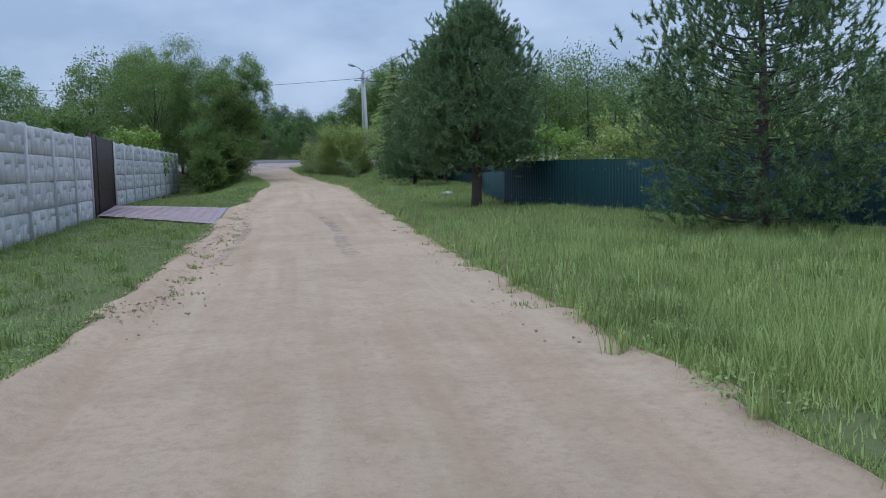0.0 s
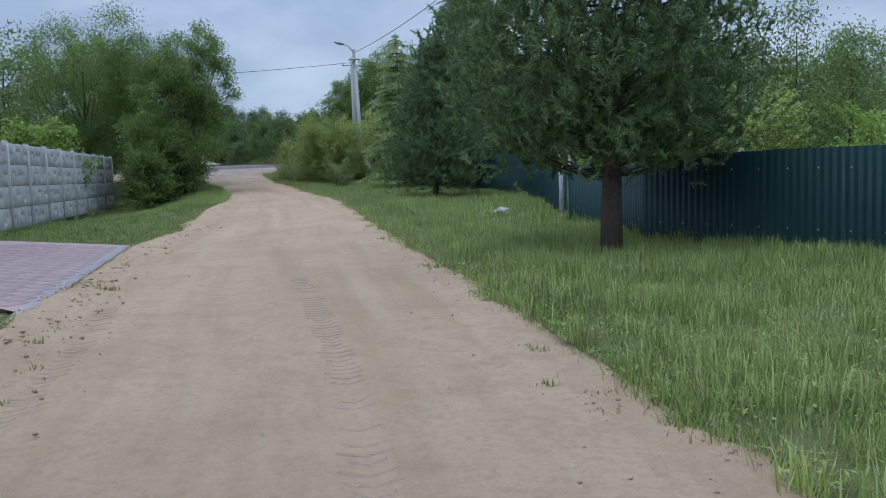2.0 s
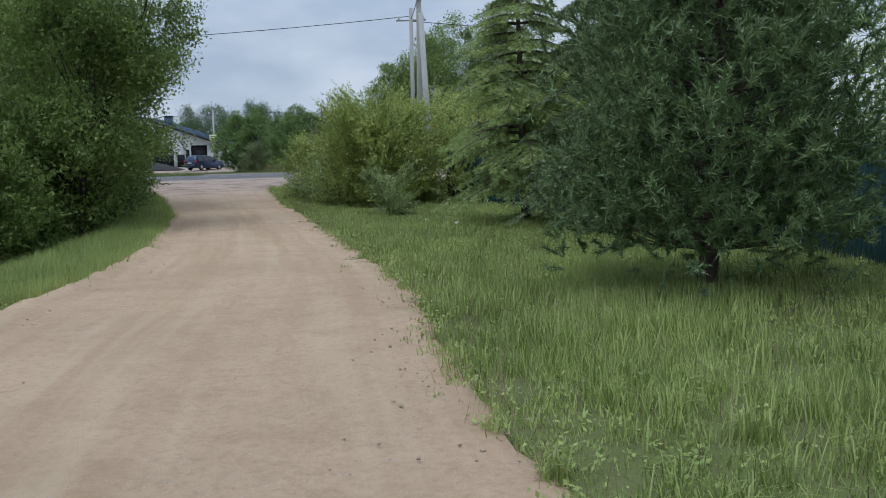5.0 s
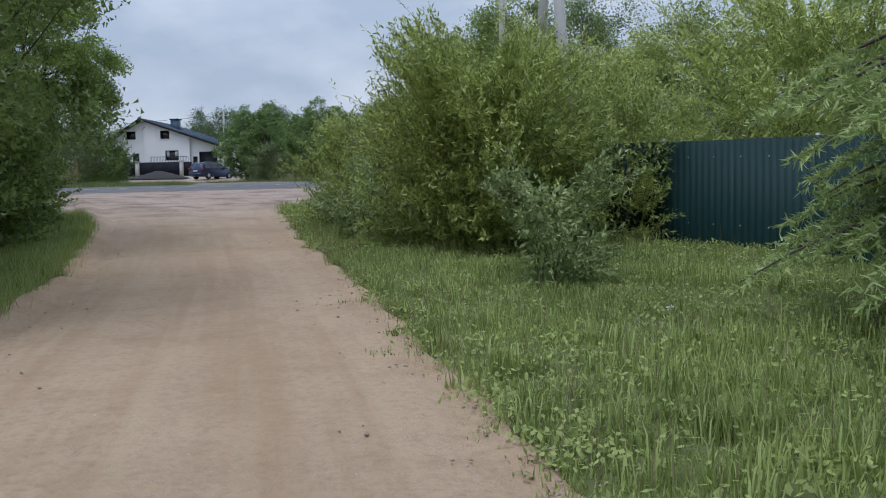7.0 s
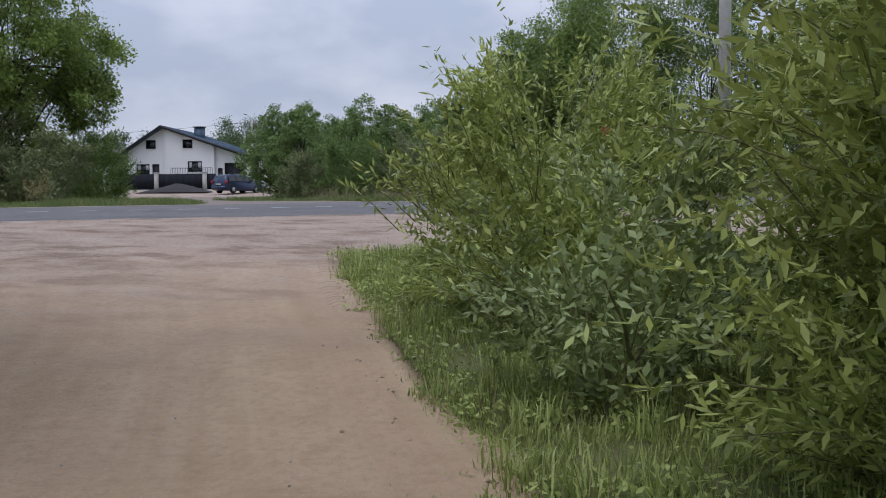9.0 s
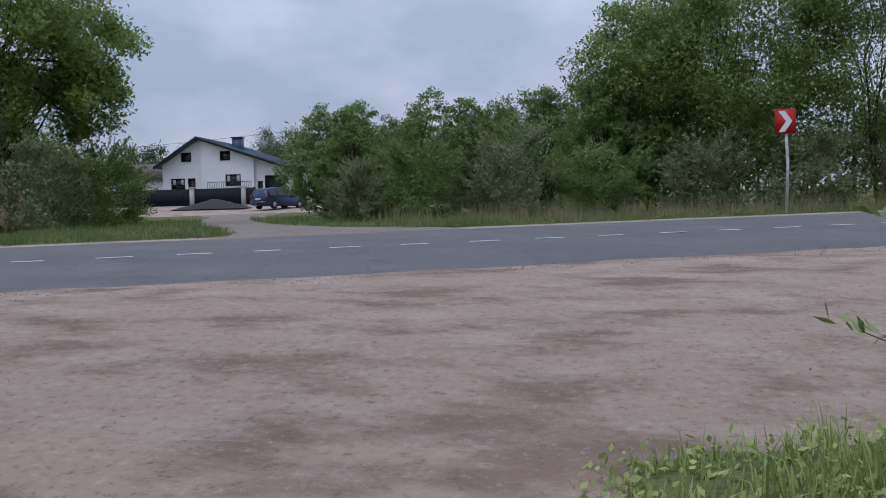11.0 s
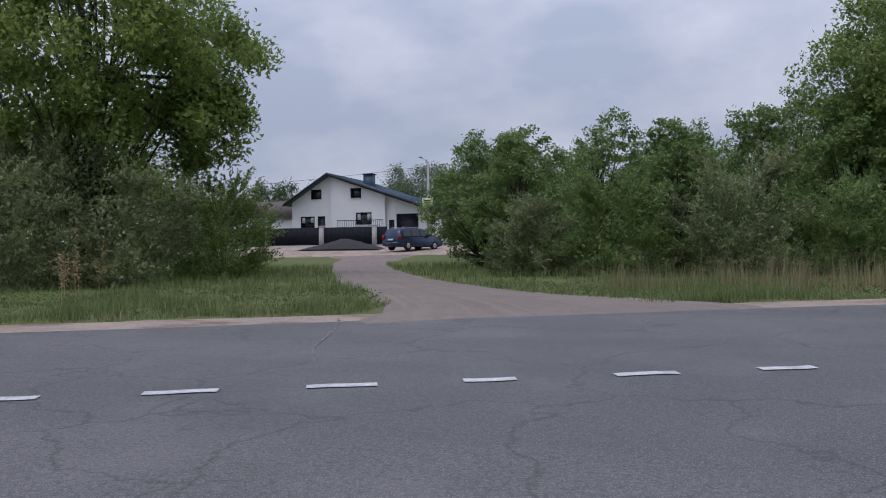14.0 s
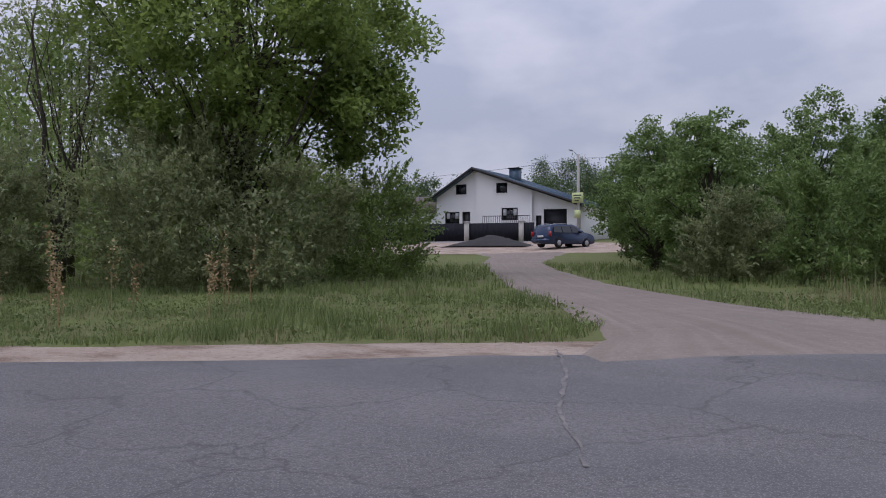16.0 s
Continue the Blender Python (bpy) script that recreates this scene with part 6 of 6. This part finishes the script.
x, y = verge(313, 40000, 6, 67, 1, 5.5, tufts=25)
weeds(x, y, 0.036, GRASS_TALL, "low broad-leaved weeds in the verge", 10)
x, y = verge(316, 36000, 43, 67, 1, 6.0, tufts=20, power=1.0)
weeds(x, y, 0.045, GRASS_TALL, "lush broad-leaved weeds under the willows", 13)
x, y = verge(314, 22000, 6, 62, -1, 4.5, tufts=25)
weeds(x, y, 0.034, GRASS_SHORT, "low broad-leaved weeds in the verge", 11)

x, y = strip_grass(315, 16000, -20, 20, 5.3, 10.5)
weeds(x, y, 0.055, GRASS_FAR, "low broad-leaved weeds in the roadside grass", 12)

# white flower heads on stalks
for k, (fx, fy, fh) in enumerate(((-3.9, 47.6, 0.75), (-4.3, 44.6, 0.6), (-5.9, 50.3, 0.5), (-4.8, 46.2, 0.55), (-16.0, 54.8, 1.2))):
    fl = thing("wild_flower", (fx, fy, float(land(fx, fy))), "white umbel flower on a thin green stalk", "flower", "flowers in the verge")
    part("stalk", Geo().tube([(0, 0, -0.05), (0.02, 0.01, fh * 0.6), (0.03, 0.02, fh)], [0.005, 0.004, 0.003], 4), GRASS_TALL, fl)
    r = np.random.default_rng(400 + k)
    head = np.stack([r.normal(0.03, 0.018, 24), r.normal(0.02, 0.018, 24), fh + r.uniform(0, 0.02, 24)], -1)
    v, q = leaf_quads(r, head, 0.013, 0.012, up=1.0)
    part("flower_head", Geo().add(v, q), SIGN_WHITE, fl)


# ---- wear on the lane ----
def lane_height(x, y):
    left, right = np.interp(y, LEFT_Y, LEFT_X), np.interp(y, RIGHT_Y, RIGHT_X)
    u = float(np.clip((x - left) / (right - left), 0.03, 0.97))
    return float(lane_place(np.array([[u]]), np.array([[y]]))[2][0, 0])


def tread(pts, width, name):
    """Ridges that a tyre has pressed into the sand; their shade is put into the colour."""
    pts = np.array(pts, float)
    d = np.r_[0, np.cumsum(np.linalg.norm(np.diff(pts, axis=0), axis=1))]
    g = Geo()
    r = np.random.default_rng(17)
    for s in np.arange(0, d[-1], 0.13):
        if r.uniform() < 0.12 + 0.2 * (math.sin(s * 1.3) > 0.75):
            continue
        c = np.array([np.interp(s, d, pts[:, 0]), np.interp(s, d, pts[:, 1])])
        e = np.array([np.interp(s + 0.05, d, pts[:, 0]), np.interp(s + 0.05, d, pts[:, 1])])
        t = (e - c) / (np.linalg.norm(e - c) + 1e-9)
        n = np.array([t[1], -t[0]])
        w = width * r.uniform(0.55, 1.1)
        v = []
        for a, b, z in ((-0.5, -0.045, 0.0), (-0.5, -0.012, 0.0), (0.0, 0.02, 0.0), (0.0, 0.055, 0.0), (0.5, -0.045, 0.0), (0.5, -0.012, 0.0)):
            p = c + n * a * w + t * b
            v.append((p[0], p[1], lane_height(*p)))
        top = [(x_, y_, z_ + 0.006) for x_, y_, z_ in v]
        m = [((v[i][0] + v[i + 1][0]) / 2, (v[i][1] + v[i + 1][1]) / 2, top[i][2]) for i in (0, 2, 4)]
        g.add(v + m, [(0, 2, 7, 6), (2, 4, 8, 7), (3, 1, 6, 7), (5, 3, 7, 8)])
    # the darker tone paints the shade that such low ridges hardly cast
    ob = part(name, g, PRINT_SHADE, lane)
    return tagged(ob, kind="stuff")


tread([(-3.25, 24.6), (-2.5, 21.3), (-2.1, 19.3), (-1.6, 16.2), (-1.25, 14.6)], 0.26, "tyre_print")
tread([(-4.75, 22.6), (-4.25, 20.6), (-3.85, 18.6), (-3.3, 15.4), (-3.0, 13.4)], 0.24, "tyre_print")
tread([(-15.2, 61.5), (-15.6, 62.8), (-16.6, 64.4)], 0.2, "tyre_print")
tread([(-11.2, 62.6), (-11.6, 63.8), (-11.9, 65.2)], 0.2, "tyre_print")


def crumbs(name, x, y, size, mat, label, seed, lift=0.026):
    """Loose stones and clods: small uneven lumps."""
    r = np.random.default_rng(seed)
    n = len(x)
    base = np.array([(1, 0, 0), (0, 1, 0), (-1, 0, 0), (0, -1, 0), (0, 0, 0.8), (0.1, 0.1, -0.5)])
    s = (size * r.uniform(0.4, 1.5, n) ** 1.5)[:, None, None]
    v = base[None] * s * r.uniform(0.7, 1.3, (n, 6, 3)) + np.stack([x, y, land(x, y) + lift], -1)[:, None]
    tri = np.array([(0, 1, 4), (1, 2, 4), (2, 3, 4), (3, 0, 4), (1, 0, 5), (2, 1, 5), (3, 2, 5), (0, 3, 5)])
    g = Geo().add(v.reshape(-1, 3), tris=(np.arange(n)[:, None, None] * 6 + tri).reshape(-1, 3))
    return tagged(part(name, g, mat), label, "stones", kind="stuff")


r = np.random.default_rng(41)
y = r.uniform(8, 62, 3600)
side = r.uniform(size=3600) < 0.5
x = np.where(side, np.interp(y, LEFT_Y, LEFT_X) + np.abs(r.normal(0, 0.55, 3600)) - 0.15, np.interp(y, RIGHT_Y, RIGHT_X) - np.abs(r.normal(0, 0.4, 3600)) + 0.1)
crumbs("clods", x, y, 0.0085, SHOULDER, "loose clods of sand and earth along the lane's edges", 42)
y = r.uniform(8, 62, 900)
x = np.interp(y, LEFT_Y, LEFT_X) + r.uniform(0.1, 0.9, 900) * (np.interp(y, RIGHT_Y, RIGHT_X) - np.interp(y, LEFT_Y, LEFT_X))
crumbs("pebbles", x, y, 0.0055, STONE, "small pebbles scattered over the lane", 43)
u, v_ = r.uniform(-12, 14, 5000), -3.4 - np.abs(r.normal(0, 2.0, 5000))
x, y = along(u, v_)
crumbs("gravel", x, y, 0.0042, SHOULDER, "loose gravel and clods beside the asphalt", 44, 0.054)
u, v_ = r.uniform(-12, 14, 2200), -3.5 + r.normal(0, 0.2, 2200)
x, y = along(u, v_)
crumbs("broken_asphalt", x, y, 0.0055, ASPHALT, "broken crumbs along the asphalt's edge", 45, 0.05)
y = r.uniform(9, 34, 900)
x = np.interp(y, LEFT_Y, LEFT_X) + np.abs(r.normal(0.15, 0.3, 900))
crumbs("clods", x, y, 0.017, SAND, "crumbled lumps of sand along the berm", 46, 0.045)
